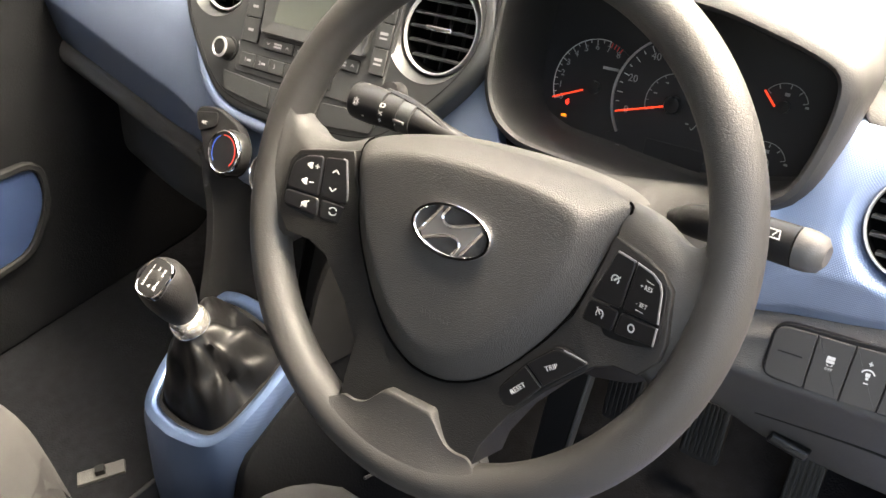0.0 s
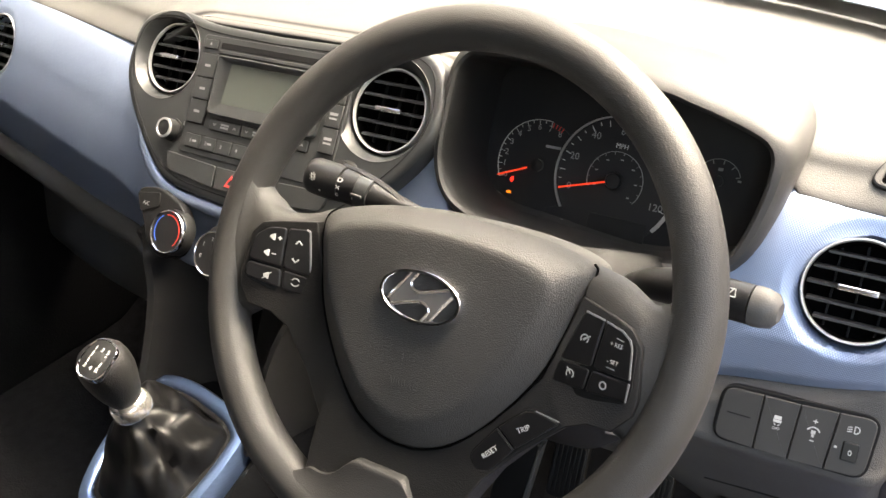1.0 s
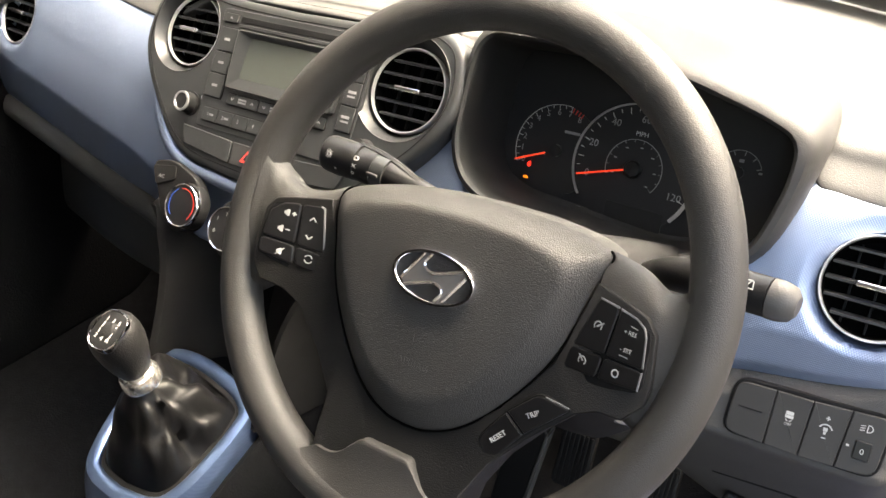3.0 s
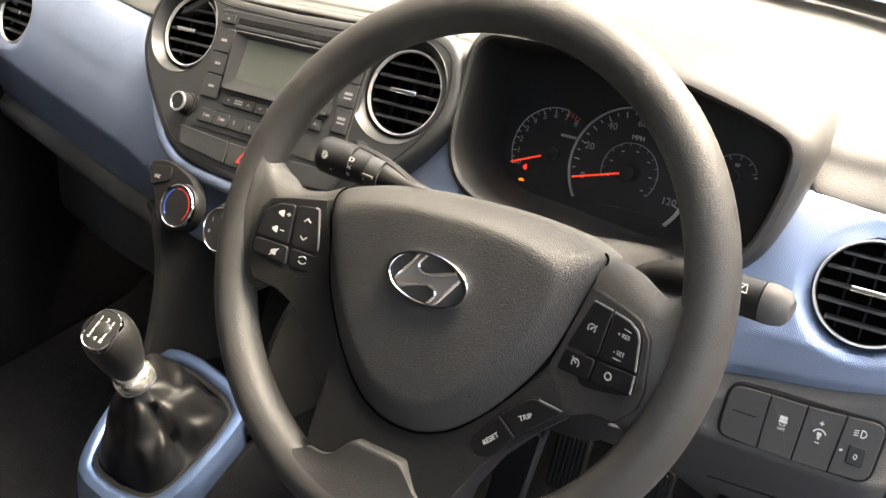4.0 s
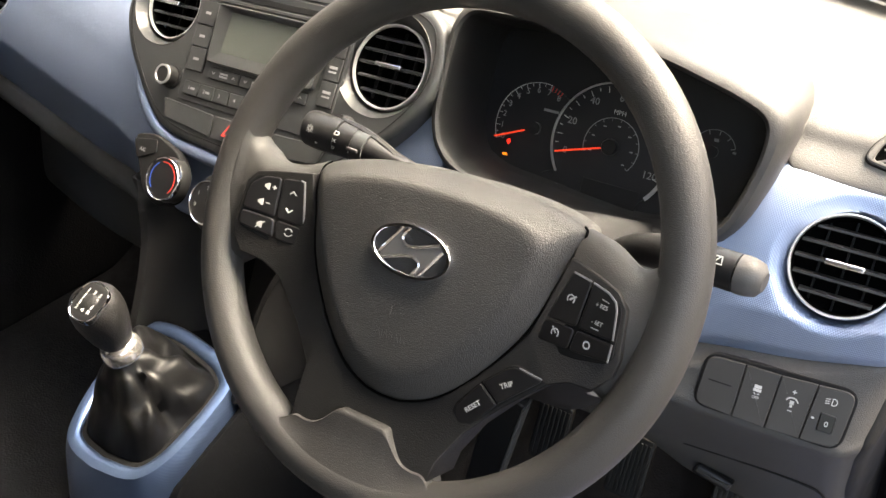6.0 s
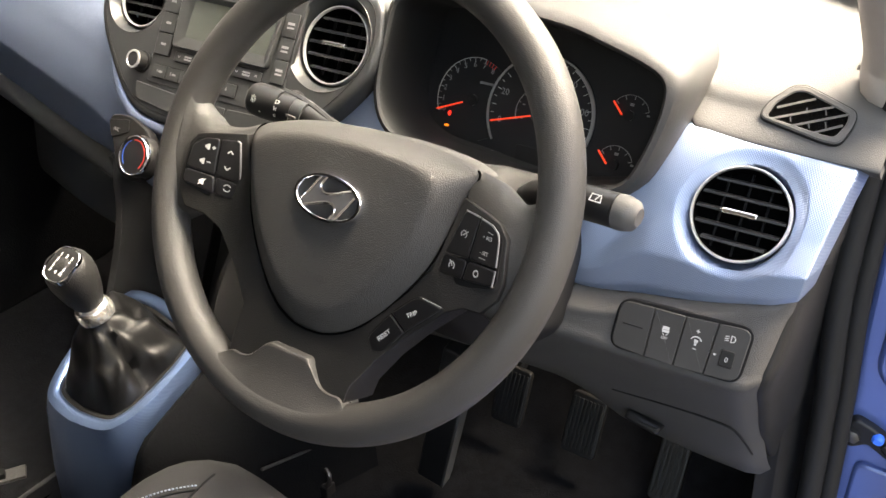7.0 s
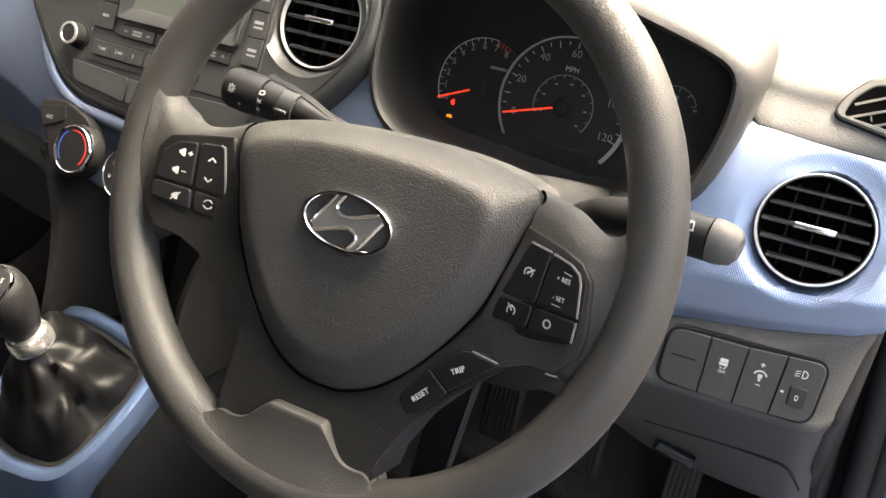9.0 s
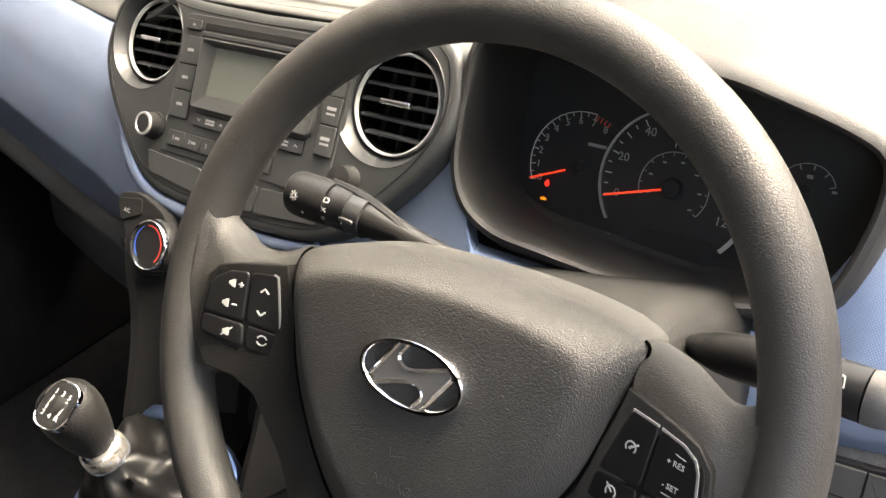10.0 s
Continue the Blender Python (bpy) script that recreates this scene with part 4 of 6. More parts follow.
def build_switches():
    s = thing("switch_panel", (0.59, 0.22, 0.74), "black four-button switch panel with white symbols", "switches")
    top = [(-0.060, 0.0145), (-0.0262, 0.0157), (0.004, 0.0160), (0.0345, 0.0182), (0.0655, 0.0205)]
    bot = [(-0.062, -0.0335), (-0.027, -0.0350), (0.0017, -0.0355), (0.031, -0.0343), (0.0625, -0.0325)]
    out = rounded([top[0], top[4], bot[4], bot[0]], [0.012, 0.012, 0.012, 0.012], 6)
    part("surround", plate(PF, inset(out, -0.0022), -0.006, 0.0020, 0.0008), M_DARK, s, "black shadow gap round the switches")
    for i in range(4):
        q = [top[i], top[i + 1], bot[i + 1], bot[i]]
        r = [0.0012] * 4
        if i == 0:
            r[0] = r[3] = 0.011
        if i == 3:
            r[1] = r[2] = 0.011
        b = part(("blank_switch", "stability_switch", "dimmer_switch", "levelling_switch")[i], plate(PF, inset(rounded(q, r, 4), 0.0004), -0.002, 0.0040, 0.0009), M_SWITCH, s)
        cx = (top[i][0] + top[i + 1][0] + bot[i][0] + bot[i + 1][0]) / 4
        w = 0.0040
        if i == 0:
            part("slot", bar(PF, cx - 0.010, -0.008, cx + 0.010, -0.008, 0.0012, w), M_DARK, b)
        if i == 1:
            f = at2(PF, cx, -0.004, 0, 0, 0.8)
            part("symbol", merge(icon(f, [(-0.0035, 0.004, 0.0035, 0.004, 0.004), (-0.004, 0.0, 0.004, 0.0, 0.003), (-0.003, -0.003, -0.001, -0.005, 0.001), (0.003, -0.003, 0.001, -0.005, 0.001)], w), text_bm("OFF", 0.0045, at2(f, 0, -0.0085), w + 0.0001)), M_PRINT, b)
        if i == 2:
            f = at2(PF, cx, -0.004, 0, 0, 0.8)
            part("symbol", merge(bar(f, 0, 0.009, 0, 0.0135, 0.0011, w), bar(f, -0.0022, 0.0112, 0.0022, 0.0112, 0.0011, w), arc_band(f, 0, -0.002, 0.0058, 0.0072, 20, 160, w, 0.0003, 12), bar(f, -0.0018, -0.001, 0.0018, -0.001, 0.004, w), bar(f, -0.001, -0.005, 0.001, -0.005, 0.003, w), bar(f, -0.0022, -0.0105, 0.0022, -0.0105, 0.0011, w)), M_PRINT, b)
        if i == 3:
            f = at2(PF, cx - 0.001, 0.007, 0, 0, 0.8)
            part("symbol", merge(arc_band(f, 0.002, 0, 0.0033, 0.0043, -100, 100, w, 0.0003, 12), bar(f, 0.001, -0.004, 0.001, 0.004, 0.001, w), *[bar(f, -0.006, k * 0.0025 - 0.001, -0.0015, k * 0.0025, 0.0008, w) for k in (-1, 0, 1)]), M_PRINT, b)
            part("thumb_wheel", box(PF, cx - 0.0065, cx + 0.0065, -0.021, -0.0045, 0.002, 0.0052, 0.001), M_BUTTON, b)
            part("symbol", merge(text_bm("0", 0.007, at2(PF, cx, -0.0135), 0.0053), bar(PF, cx - 0.0125, -0.0115, cx - 0.0105, -0.0115, 0.0018, w)), M_PRINT, b)


def build_demister():
    v = thing("side_vent", (0.64, 0.38, 0.95), "small slatted demister vent with pale grey border", "air vent")
    a, b = interp(PADK, 0.60), interp(PADK, 0.68)
    fr = basis(((0.64, (a[2] + b[2]) / 2, (a[3] + b[3]) / 2)), (0.08, b[2] - a[2], b[3] - a[3]), (0, (a[2] + b[2] - a[0] - b[0]) / 2, (a[3] + b[3] - a[1] - b[1]) / 2))
    fr = at2(fr, -0.004, -0.001, 0.0046)
    out = rounded([(-0.0385, -0.033), (-0.033, -0.015), (-0.016, 0.006), (-0.004, 0.008), (0.044, -0.010), (0.044, -0.024), (0.037, -0.046), (0.022, -0.046)], 0.009, 5)
    inn = rounded([(-0.0305, -0.031), (-0.026, -0.016), (-0.013, -0.001), (-0.004, 0.001), (0.0375, -0.0145), (0.0375, -0.024), (0.031, -0.039), (0.021, -0.039)], 0.004, 5)
    part("gap", plate(fr, inset(out, -0.0009), -0.010, 0.0002, 0.0002), M_DARK, v, "dark groove round the vent")
    part("border", ring_plate(fr, out, inn, -0.006, 0.0016, 0.0012), M_PAD, v, "grey plastic border")
    # Flat backing painted near-black as the shade of an open slot.
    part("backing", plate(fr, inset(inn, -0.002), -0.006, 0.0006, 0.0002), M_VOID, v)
    for (x0, y0), (x1, y1) in (((-0.024, -0.020), (0.006, -0.0045)), ((-0.026, -0.0325), (0.023, -0.0095)), ((-0.008, -0.0365), (0.037, -0.0145)), ((0.014, -0.0385), (0.035, -0.0265))):
        part("slat", bar(fr, x0, y0, x1, y1, 0.0022, 0.0002, 0.0011), M_PAD, v)
    for x, y in ((-0.009, -0.027), (0.008, -0.030), (0.003, -0.016), (0.022, -0.027), (0.019, -0.014)):
        part("vane", bar(fr, x, y - 0.005, x - 0.002, y + 0.001, 0.0012, 0.0002, 0.0007), M_STACK, v)

# ---- steering wheel ----


def build_wheel():
    s = thing("steering_wheel", (0.35, 0.008, 0.75), "dark grey three-spoke steering wheel with black button pods", "steering wheel")
    R = 0.1861
    rings = []
    N = 120
    for i in range(N):
        a = 2 * math.pi * i / N
        c, sn = math.cos(a), math.sin(a)
        grip = math.exp(-((math.degrees(math.acos(max(-1, min(1, abs(c)))) - 30) / 16) ** 2) if sn > 0 else -9)
        tr, tw = 0.0168 + 0.0010 * grip, 0.0172 + 0.001 * grip
        ring = []
        for j in range(22):
            b = 2 * math.pi * j / 22
            rr = R + tr * math.cos(b)
            ring.append(RF @ Vector((rr * c, rr * sn, tw * math.sin(b))))
        rings.append(ring)
    part("rim", loft(rings, wrap=True), M_RIM, s, "thick grained grey rim")
    # airbag cover: seam outline with its own depth, domed to the front
    foot = [(0.0905, -0.010, -0.016), (0.0655, -0.050, -0.012), (0.041, -0.0745, -0.009), (0.018, -0.0855, -0.007), (0.0, -0.0875, -0.006)]
    cur = catmull([(0.0, 0.0785, -0.034), (0.03, 0.0790, -0.034), (0.06, 0.0778, -0.034), (0.088, 0.0745, -0.032), (0.106, 0.0692, -0.028), (0.1095, 0.0635, -0.0255), (0.1070, 0.0500, -0.022), (0.1030, 0.0330, -0.019)] + foot, 6)
    lef = catmull([(0.0, 0.0785, -0.034), (0.03, 0.0772, -0.034), (0.058, 0.0740, -0.034), (0.083, 0.0680, -0.032), (0.1005, 0.0615, -0.028), (0.1070, 0.0550, -0.0245), (0.1065, 0.0460, -0.0215), (0.1030, 0.0330, -0.019)] + foot, 6)
    full = [tuple(p) for p in cur] + [(-p.x, p.y, p.z) for p in reversed(lef[1:-1])]
    rings = [[WF @ Vector((x, y, z - 0.03)) for x, y, z in full]]
    calm = [Vector(p) for p in full]
    for _ in range(90):
        calm = [0.25 * calm[i - 1] + 0.5 * calm[i] + 0.25 * calm[(i + 1) % len(calm)] for i in range(len(calm))]
    for q, f in ((1.0, 0.0), (0.996, 0.09), (0.985, 0.18), (0.95, 0.38), (0.89, 0.66), (0.835, 0.88), (0.81, 0.955), (0.78, 0.99), (0.74, 1.0), (0.64, 1.0), (0.5, 1.0), (0.3, 1.0), (0.12, 1.0)):
        ring = []
        for (x, y, z), c in zip(full, calm):
            top = 0.003 - 0.004 * max(0.0, q - 0.3) ** 2
            g = min(1.0, f * 1.15)
            x, y = x + (c.x * 1.04 - x) * g, y + (c.y * 1.03 - y) * g
            ring.append(WF @ Vector((x * q, 0.008 + (y - 0.008) * q, z + (top - z) * f)))
        rings.append(ring)
    part("airbag_cover", loft(rings), M_HUB, s, "grained charcoal airbag cover")
    rim_seam = [WF @ Vector((x * 1.007, 0.008 + (y - 0.008) * 1.007, z + 0.0010)) for x, y, z in full]
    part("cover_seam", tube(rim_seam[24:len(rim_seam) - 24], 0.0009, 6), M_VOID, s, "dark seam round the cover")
    # black frames between cover and skin, with arms towards the bottom
    fr_out = [(0.1085, 0.0490), (0.115, 0.0480), (0.135, 0.0440), (0.149, 0.0400), (0.157, 0.031), (0.162, 0.0), (0.1605, -0.012), (0.150, -0.025), (0.132, -0.028), (0.117, -0.036), (0.090, -0.064), (0.070, -0.090), (0.062, -0.112), (0.0605, -0.126), (0.046, -0.1285), (0.034, -0.124), (0.019, -0.109), (0.0, -0.108)]
    fr_in = [(0.0, -0.0885), (0.0185, -0.0865), (0.0415, -0.0755), (0.0665, -0.051), (0.0915, -0.0105), (0.1040, 0.0325)]

    def level(u):
        return -0.016 + 0.38 * (min(abs(u), 0.150) - 0.107)
    left = [(-x, y) for x, y in reversed(fr_out[:-1])]
    bm = plate(WF, fr_out + left + [(-x, y) for x, y in reversed(fr_in)] + fr_in[1:], -0.04, 0.0, 0.0012, 3)
    inv = WF.inverted()
    for v in bm.verts:
        q = inv @ v.co
        s1 = max(0.0, min(1.0, (-0.010 - q.y) / 0.025)) * max(0.0, min(1.0, (0.140 - abs(q.x)) / 0.03))
        low = -0.009 + 0.0205 * max(0.0, min(1.0, (-0.085 - q.y) / 0.03))
        q.z += (level(q.x) + 0.0028) * (1 - s1) + low * s1
        v.co = WF @ q
    part("spoke_frame", bm, M_FRAME, s, "charcoal spoke frame")
    # grey skin running from the spokes into the rim
    for m in (1, -1):
        secs = []
        keys = [(0.1085, 0.0695, -0.02, 0.0), (0.120, 0.068, -0.022, 0.0), (0.131, 0.0655, -0.024, 0.0), (0.141, 0.061, -0.026, -0.0005), (0.151, 0.0568, -0.029, -0.0015), (0.159, 0.0570, -0.034, -0.0025), (0.165, 0.0620, -0.041, -0.003), (0.1695, 0.071, -0.048, -0.003), (0.1735, 0.082, -0.050, -0.002), (0.1775, 0.092, -0.042, -0.001), (0.182, 0.097, -0.030, -0.002)]
        if m < 0:
            tops = [0.0605, 0.0540, 0.0512, 0.0512, 0.0530, 0.0570, 0.0630, 0.0715, 0.0815, 0.0920, 0.0970]
            keys = [(k[0], v, k[2], k[3]) for k, v in zip(keys, tops)]
        for q in catmull(keys, 3):
            u, vt, vb, dw = q
            wf = level(u) + dw
            tip = -0.25 * max(0.0, vt - 0.045)
            up = 0.10 * max(0.0, -vb - 0.03)
            deep = 0.030 if u < 0.160 else max(0.008, 0.030 - (u - 0.160) * 1.6)
            prof = [(vb, wf + up - deep), (vb - 0.001, wf + up - 0.010), (vb + 0.003, wf + up - 0.003), (vb + 0.010, wf + up), (0.02, wf), (vt - 0.014, wf + tip * 0.4), (vt - 0.005, wf - 0.004 + tip), (vt, wf - 0.012 + tip), (vt - 0.003, wf - deep + tip)]
            secs.append([WF @ Vector((m * u, v, w)) for v, w in prof])
        rings = secs
        part("spoke_skin", loft(rings), M_RIM, s, "grey skin over the side spoke", smooth=60)
    half = [(0.0, -0.1035), (0.012, -0.1035), (0.020, -0.1040), (0.026, -0.1095), (0.034, -0.1180), (0.041, -0.1220), (0.048, -0.1230), (0.055, -0.1225), (0.0605, -0.1255), (0.0640, -0.1320), (0.0690, -0.1380)]
    line = [Vector((-x, y, 0)) for x, y in reversed(half[1:])] + [Vector((x, y, 0)) for x, y in half]
    line = catmull(line, 3)
    rows = []
    for t in (-0.02, 0.0, 0.03, 0.08, 0.2, 0.35, 0.5, 0.65, 0.8, 0.9, 1.0, 1.08):
        row = []
        for i, p in enumerate(line):
            k = 2 * i / (len(line) - 1) - 1
            a0 = WF @ Vector((p.x, p.y, 0.0136))
            th = radians(-90 + 29 * k)
            b0 = radians(118)
            rr = R + 0.0158 * math.cos(b0)
            e0 = RF @ Vector((rr * math.cos(th), rr * math.sin(th), 0.0168 * math.sin(b0) + 0.0002))
            q = a0.lerp(e0, min(1.0, max(0.0, t)))
            if t <= 0.0:
                q -= (WF.to_3x3() @ Vector((0, 0, 1))) * (0.0012 if t == 0.0 else 0.010)
            if t > 1.0:
                q -= (RF.to_3x3() @ Vector((0, 0, 1))) * 0.004
            q -= (WF.to_3x3() @ Vector((0, 0, 1))) * 0.0014 * math.sin(math.pi * min(1.0, max(0.0, t)))
            row.append(q)
        back = (WF.to_3x3() @ Vector((0, 0, 1))) * 0.012
        rows.append(row + [q - back for q in reversed(row)])
    part("lower_spoke_skin", loft(rows), M_RIM, s, "grey skin over the bottom spoke", smooth=50)
    # button pods
    for m in (-1, 1):
        PW = WF @ Matrix(((1, 0, 0, 0), (0, 1, 0, 0), (0.38 * m, 0, 1, -0.0130 - 0.38 * 0.107), (0, 0, 0, 1)))
        e = 0.0 if m > 0 else 0.004
        pod = part("button_pod", plate(PW, rounded([(m * x, y) for x, y in ((0.1105, 0.0440), (0.131, 0.0415), (0.1475, 0.0385), (0.1545, 0.0300), (0.1575, -0.0045), (0.130, -0.0120), (0.0950 + e, -0.0150), (0.0975 + e, 0.004))], 0.007, 5), -0.008, -0.0012, 0.0006), M_DARK, s, "black button pod")
        quads = {"inner_top": ((0.1135 - e / 2, 0.0415), (0.1285, 0.0397), (0.1260 + e / 2, 0.0082), (0.1020 + e, 0.0066)), "outer_top": ((0.1300, 0.0395), (0.1425, 0.0375), (0.1515, 0.0300), (0.1545, 0.0098), (0.1275 + e / 2, 0.0083)),
                 "inner_low": ((0.1015 + e, 0.0048), (0.1255 + e / 2, 0.0064), (0.1240 + e / 2, -0.0078), (0.0990 + e, -0.0098)), "outer_low": ((0.1272 + e / 2, 0.0065), (0.1547, 0.0080), (0.1550, -0.0035), (0.1257 + e / 2, -0.0078))}
        for key, q in quads.items():
            q = [(m * x, y) for x, y in q]
            b = part("button", plate(PW, rounded(q, 0.0030, 3), -0.006, 0.0004, 0.0010), M_BUTTON, pod)
        # light grey edge strips
        strip = {-1: [[(0.1150, 0.0412), (0.1125, 0.0400), (0.1118, 0.0370), (0.1068, 0.0095)], [(0.1056, 0.0045), (0.1036, -0.0075), (0.1050, -0.0095)]], 1: [[(0.1140, 0.0412), (0.1285, 0.0397)], [(0.1302, 0.0394), (0.1425, 0.0372), (0.1490, 0.0335), (0.1515, 0.0285), (0.1545, 0.0105)], [(0.1548, 0.0078), (0.1550, -0.0035)]]}[m]
        for st in strip:
            part("edge_strip", merge(*[bar(PW, m * a[0], a[1], m * b[0], b[1], 0.0011, -0.0006, 0.0012) for a, b in zip(st, st[1:])]), M_GREYEDGE, pod, "light grey strip along the buttons")
        w = 0.0004
        if m < 0:
            spk = [(-0.0022, 0, -0.0008, 0, 0.0022), (-0.0008, 0, 0.0004, 0, 0.0038), (0.0004, 0, 0.0010, 0, 0.0050)]
            sym = [icon(at2(PW, -0.1385, 0.0305), spk + [(0.0035, 0, 0.0065, 0, 0.0008), (0.0050, -0.0015, 0.0050, 0.0015, 0.0008)], w),
                   icon(at2(PW, -0.1410, 0.0175), spk + [(0.0035, 0, 0.0065, 0, 0.0008)], w),
                   icon(at2(PW, -0.1385, 0.0000), spk + [(-0.0030, -0.003, 0.0030, 0.003, 0.0007)], w),
                   icon(at2(PW, -0.1190, 0.0300), [(-0.0024, -0.0012, 0, 0.0014, 0.0009), (0, 0.0014, 0.0024, -0.0012, 0.0009)], w),
                   icon(at2(PW, -0.1195, 0.0160), [(-0.0024, 0.0012, 0, -0.0014, 0.0009), (0, -0.0014, 0.0024, 0.0012, 0.0009)], w),
                   arc_band(PW, -0.1165, -0.0005, 0.0026, 0.0033, 20, 160, w, 0.0003, 12), arc_band(PW, -0.1165, -0.0005, 0.0026, 0.0033, 200, 340, w, 0.0003, 12)]
        else:
            sym = [arc_band(PW, 0.1170, 0.0240, 0.0024, 0.0032, -40, 220, w, 0.0003, 14), bar(PW, 0.117, 0.0240, 0.1208, 0.0268, 0.0009, w), bar(PW, 0.1162, 0.0233, 0.1178, 0.0247, 0.0013, w),
                   arc_band(PW, 0.1120, -0.0010, 0.0024, 0.0032, -40, 220, w, 0.0003, 14), bar(PW, 0.109, 0.0025, 0.1125, -0.001, 0.0009, w),
                   text_bm("+ RES", 0.0038, at2(PW, 0.1405, 0.0275), w + 0.0001), text_bm("- SET", 0.0038, at2(PW, 0.1405, 0.0165), w + 0.0001),
                   bar(PW, 0.1395, 0.0320, 0.1450, 0.0312, 0.0004, w), bar(PW, 0.137, 0.0125, 0.143, 0.0125, 0.0004, w),
                   arc_band(PW, 0.1375, 0.0006, 0.0018, 0.0027, 0, 360, w, 0.0003, 20)]
        part("symbol", merge(*sym), M_PRINT, pod, "white printed symbols")
    # trip and reset keys in a dark recess
    KW = at2(WF, -0.0045, -0.003, -0.0070)
    part("key_recess", plate(KW, rounded([(0.0600, -0.0730), (0.0770, -0.0465), (0.0955, -0.0275), (0.1205, -0.0305), (0.0940, -0.0585), (0.0735, -0.0870)], [0.006, 0.002, 0.006, 0.004, 0.002, 0.005], 4), -0.01, -0.0014, 0.0004), M_DARK, s, "black gap round the keys")
    tk = part("trip_key", plate(KW, rounded([(0.0776, -0.0474), (0.0958, -0.0288), (0.1190, -0.0312), (0.0926, -0.0576)], [0.0008, 0.006, 0.003, 0.0008], 4), -0.01, 0.0, 0.0010), M_BUTTON, s)
    # Thin grey bar paints the highlight on the key's upper edge.
    part("edge_strip", bar(KW, 0.1010, -0.0285, 0.1180, -0.0302, 0.0007, -0.0010, 0.0008), M_GREYEDGE, tk)
    part("lettering", text_bm("TRIP", 0.0050, at2(KW, 0.0955, -0.0428, 0, 36), 0.0001), M_PRINT, tk)
    rk = part("reset_key", plate(KW, rounded([(0.0769, -0.0484), (0.0919, -0.0585), (0.0735, -0.0858), (0.0608, -0.0730)], [0.0008, 0.0008, 0.003, 0.006], 4), -0.01, 0.0, 0.0010), M_BUTTON, s)
    part("lettering", text_bm("RESET", 0.0050, at2(KW, 0.0758, -0.0660, 0, 48), 0.0001), M_PRINT, rk)
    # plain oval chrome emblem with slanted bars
    f = at2(WF, 0.0012, 0.0208) @ Matrix.Diagonal((1.05, 1.05, 1, 1))
    rings = []
    for i in range(48):
        a = 2 * math.pi * i / 48
        c, sn = math.cos(a), math.sin(a)
        rings.append([f @ Vector(((0.0300 + r) * c, (0.0165 + r) * sn, 0.0046 + w)) for r, w in ((-0.0018, -0.003), (0.0018, -0.003), (0.0018, 0.001), (0.0008, 0.0024), (-0.0008, 0.0024), (-0.0018, 0.001))])
    em = part("emblem", loft(rings, wrap=True), M_CHROME, s, "oval chrome emblem")
    left, right = [(-0.0235, -0.0062), (-0.0095, 0.0145)], [(0.0235, 0.0062), (0.0095, -0.0145)]
    over = [(-0.004, 0.0158), (-0.0085, 0.0075), (-0.001, 0.0028), (0.0205, 0.0098)]
    under = [(-x, -y) for x, y in over]
    strokes = [left, right, over, under]
    body = left + [(p.x, p.y) for p in catmull([(x, y, 0) for x, y in over], 5)] + right + [(p.x, p.y) for p in catmull([(x, y, 0) for x, y in under], 5)]
    part("emblem_face", plate(f, body, 0.001, 0.0058, 0.0003), M_LOCK, em, "dull metal face of the emblem")
    for st in strokes:
        pts = catmull([(x, y, 0) for x, y in st], 5)
        secs = []
        for i, p in enumerate(pts):
            t = (pts[min(i + 1, len(pts) - 1)] - pts[max(i - 1, 0)]).normalized()
            n = Vector((-t.y, t.x, 0))
            secs.append([f @ (p + n * a + Vector((0, 0, 0.0046 + w))) for a, w in ((-0.0013, -0.003), (0.0013, -0.003), (0.0012, 0.001), (0, 0.0019), (-0.0012, 0.001))])
        part("emblem_bar", loft(secs), M_CHROME, em)
    # faint moulded marks low on the cover
    part("moulded_mark", merge(bar(WF, -0.004, -0.022, -0.004, -0.029, 0.001, 0.0030), bar(WF, -0.004, -0.027, 0.006, -0.024, 0.001, 0.0030), text_bm("AIRBAG", 0.0075, at2(WF, 0.0, -0.042), 0.0028)), M_HUB, s, "faint moulded marks")
    return s


def build_column():
    c = thing("steering_column", (0.35, 0.15, 0.75), "grained black steering column shroud", "column")
    fr = basis((0.35, 0.02, 0.93), (1, 0, 0), (0, 0.4226, 0.9063))
    rings = []
    for w, hl, hr, v0, v1 in ((-0.25, 0.085, 0.128, -0.13, 0.055), (-0.17, 0.085, 0.137, -0.120, 0.062), (-0.11, 0.080, 0.135, -0.10, 0.067), (-0.085, 0.072, 0.128, -0.08, 0.066), (-0.060, 0.06, 0.115, -0.06, 0.058)):
        rings.append([fr @ Vector((x, y, w)) for x, y in rounded([(-hl, v0 + 0.03), (-hl * 0.6, v0), (hr * 0.7, v0), (hr, v0 + 0.035), (hr, -0.012), (0.122, 0.018), (0.118, v1 - 0.016), (0.100, v1), (-hl * 0.2, v1 - 0.018), (-hl, v1 - 0.032)], 0.015, 4)])
    bm = loft(rings)
    for f in bm.faces:
        f.material_index = 0 if (fr.inverted() @ f.calc_center_median()).y > 0.035 else 1
    part("shroud", bm, [M_SHROUD, M_DARK], c)
    f = basis((0.483, 0.102, 0.828), (0.80, 0.5, 0.1), (0, -0.25, 1)) @ Matrix.Scale(1.2, 4)
    part("ignition_ring", revolve(f, [(0.013, -0.01), (0.020, -0.008), (0.021, 0.004), (0.018, 0.006), (0.0145, 0.004), (0.013, -0.004), (0.0, -0.004)], 32), M_LOCK, c, "dull silver ring round the ignition lock")
    return c


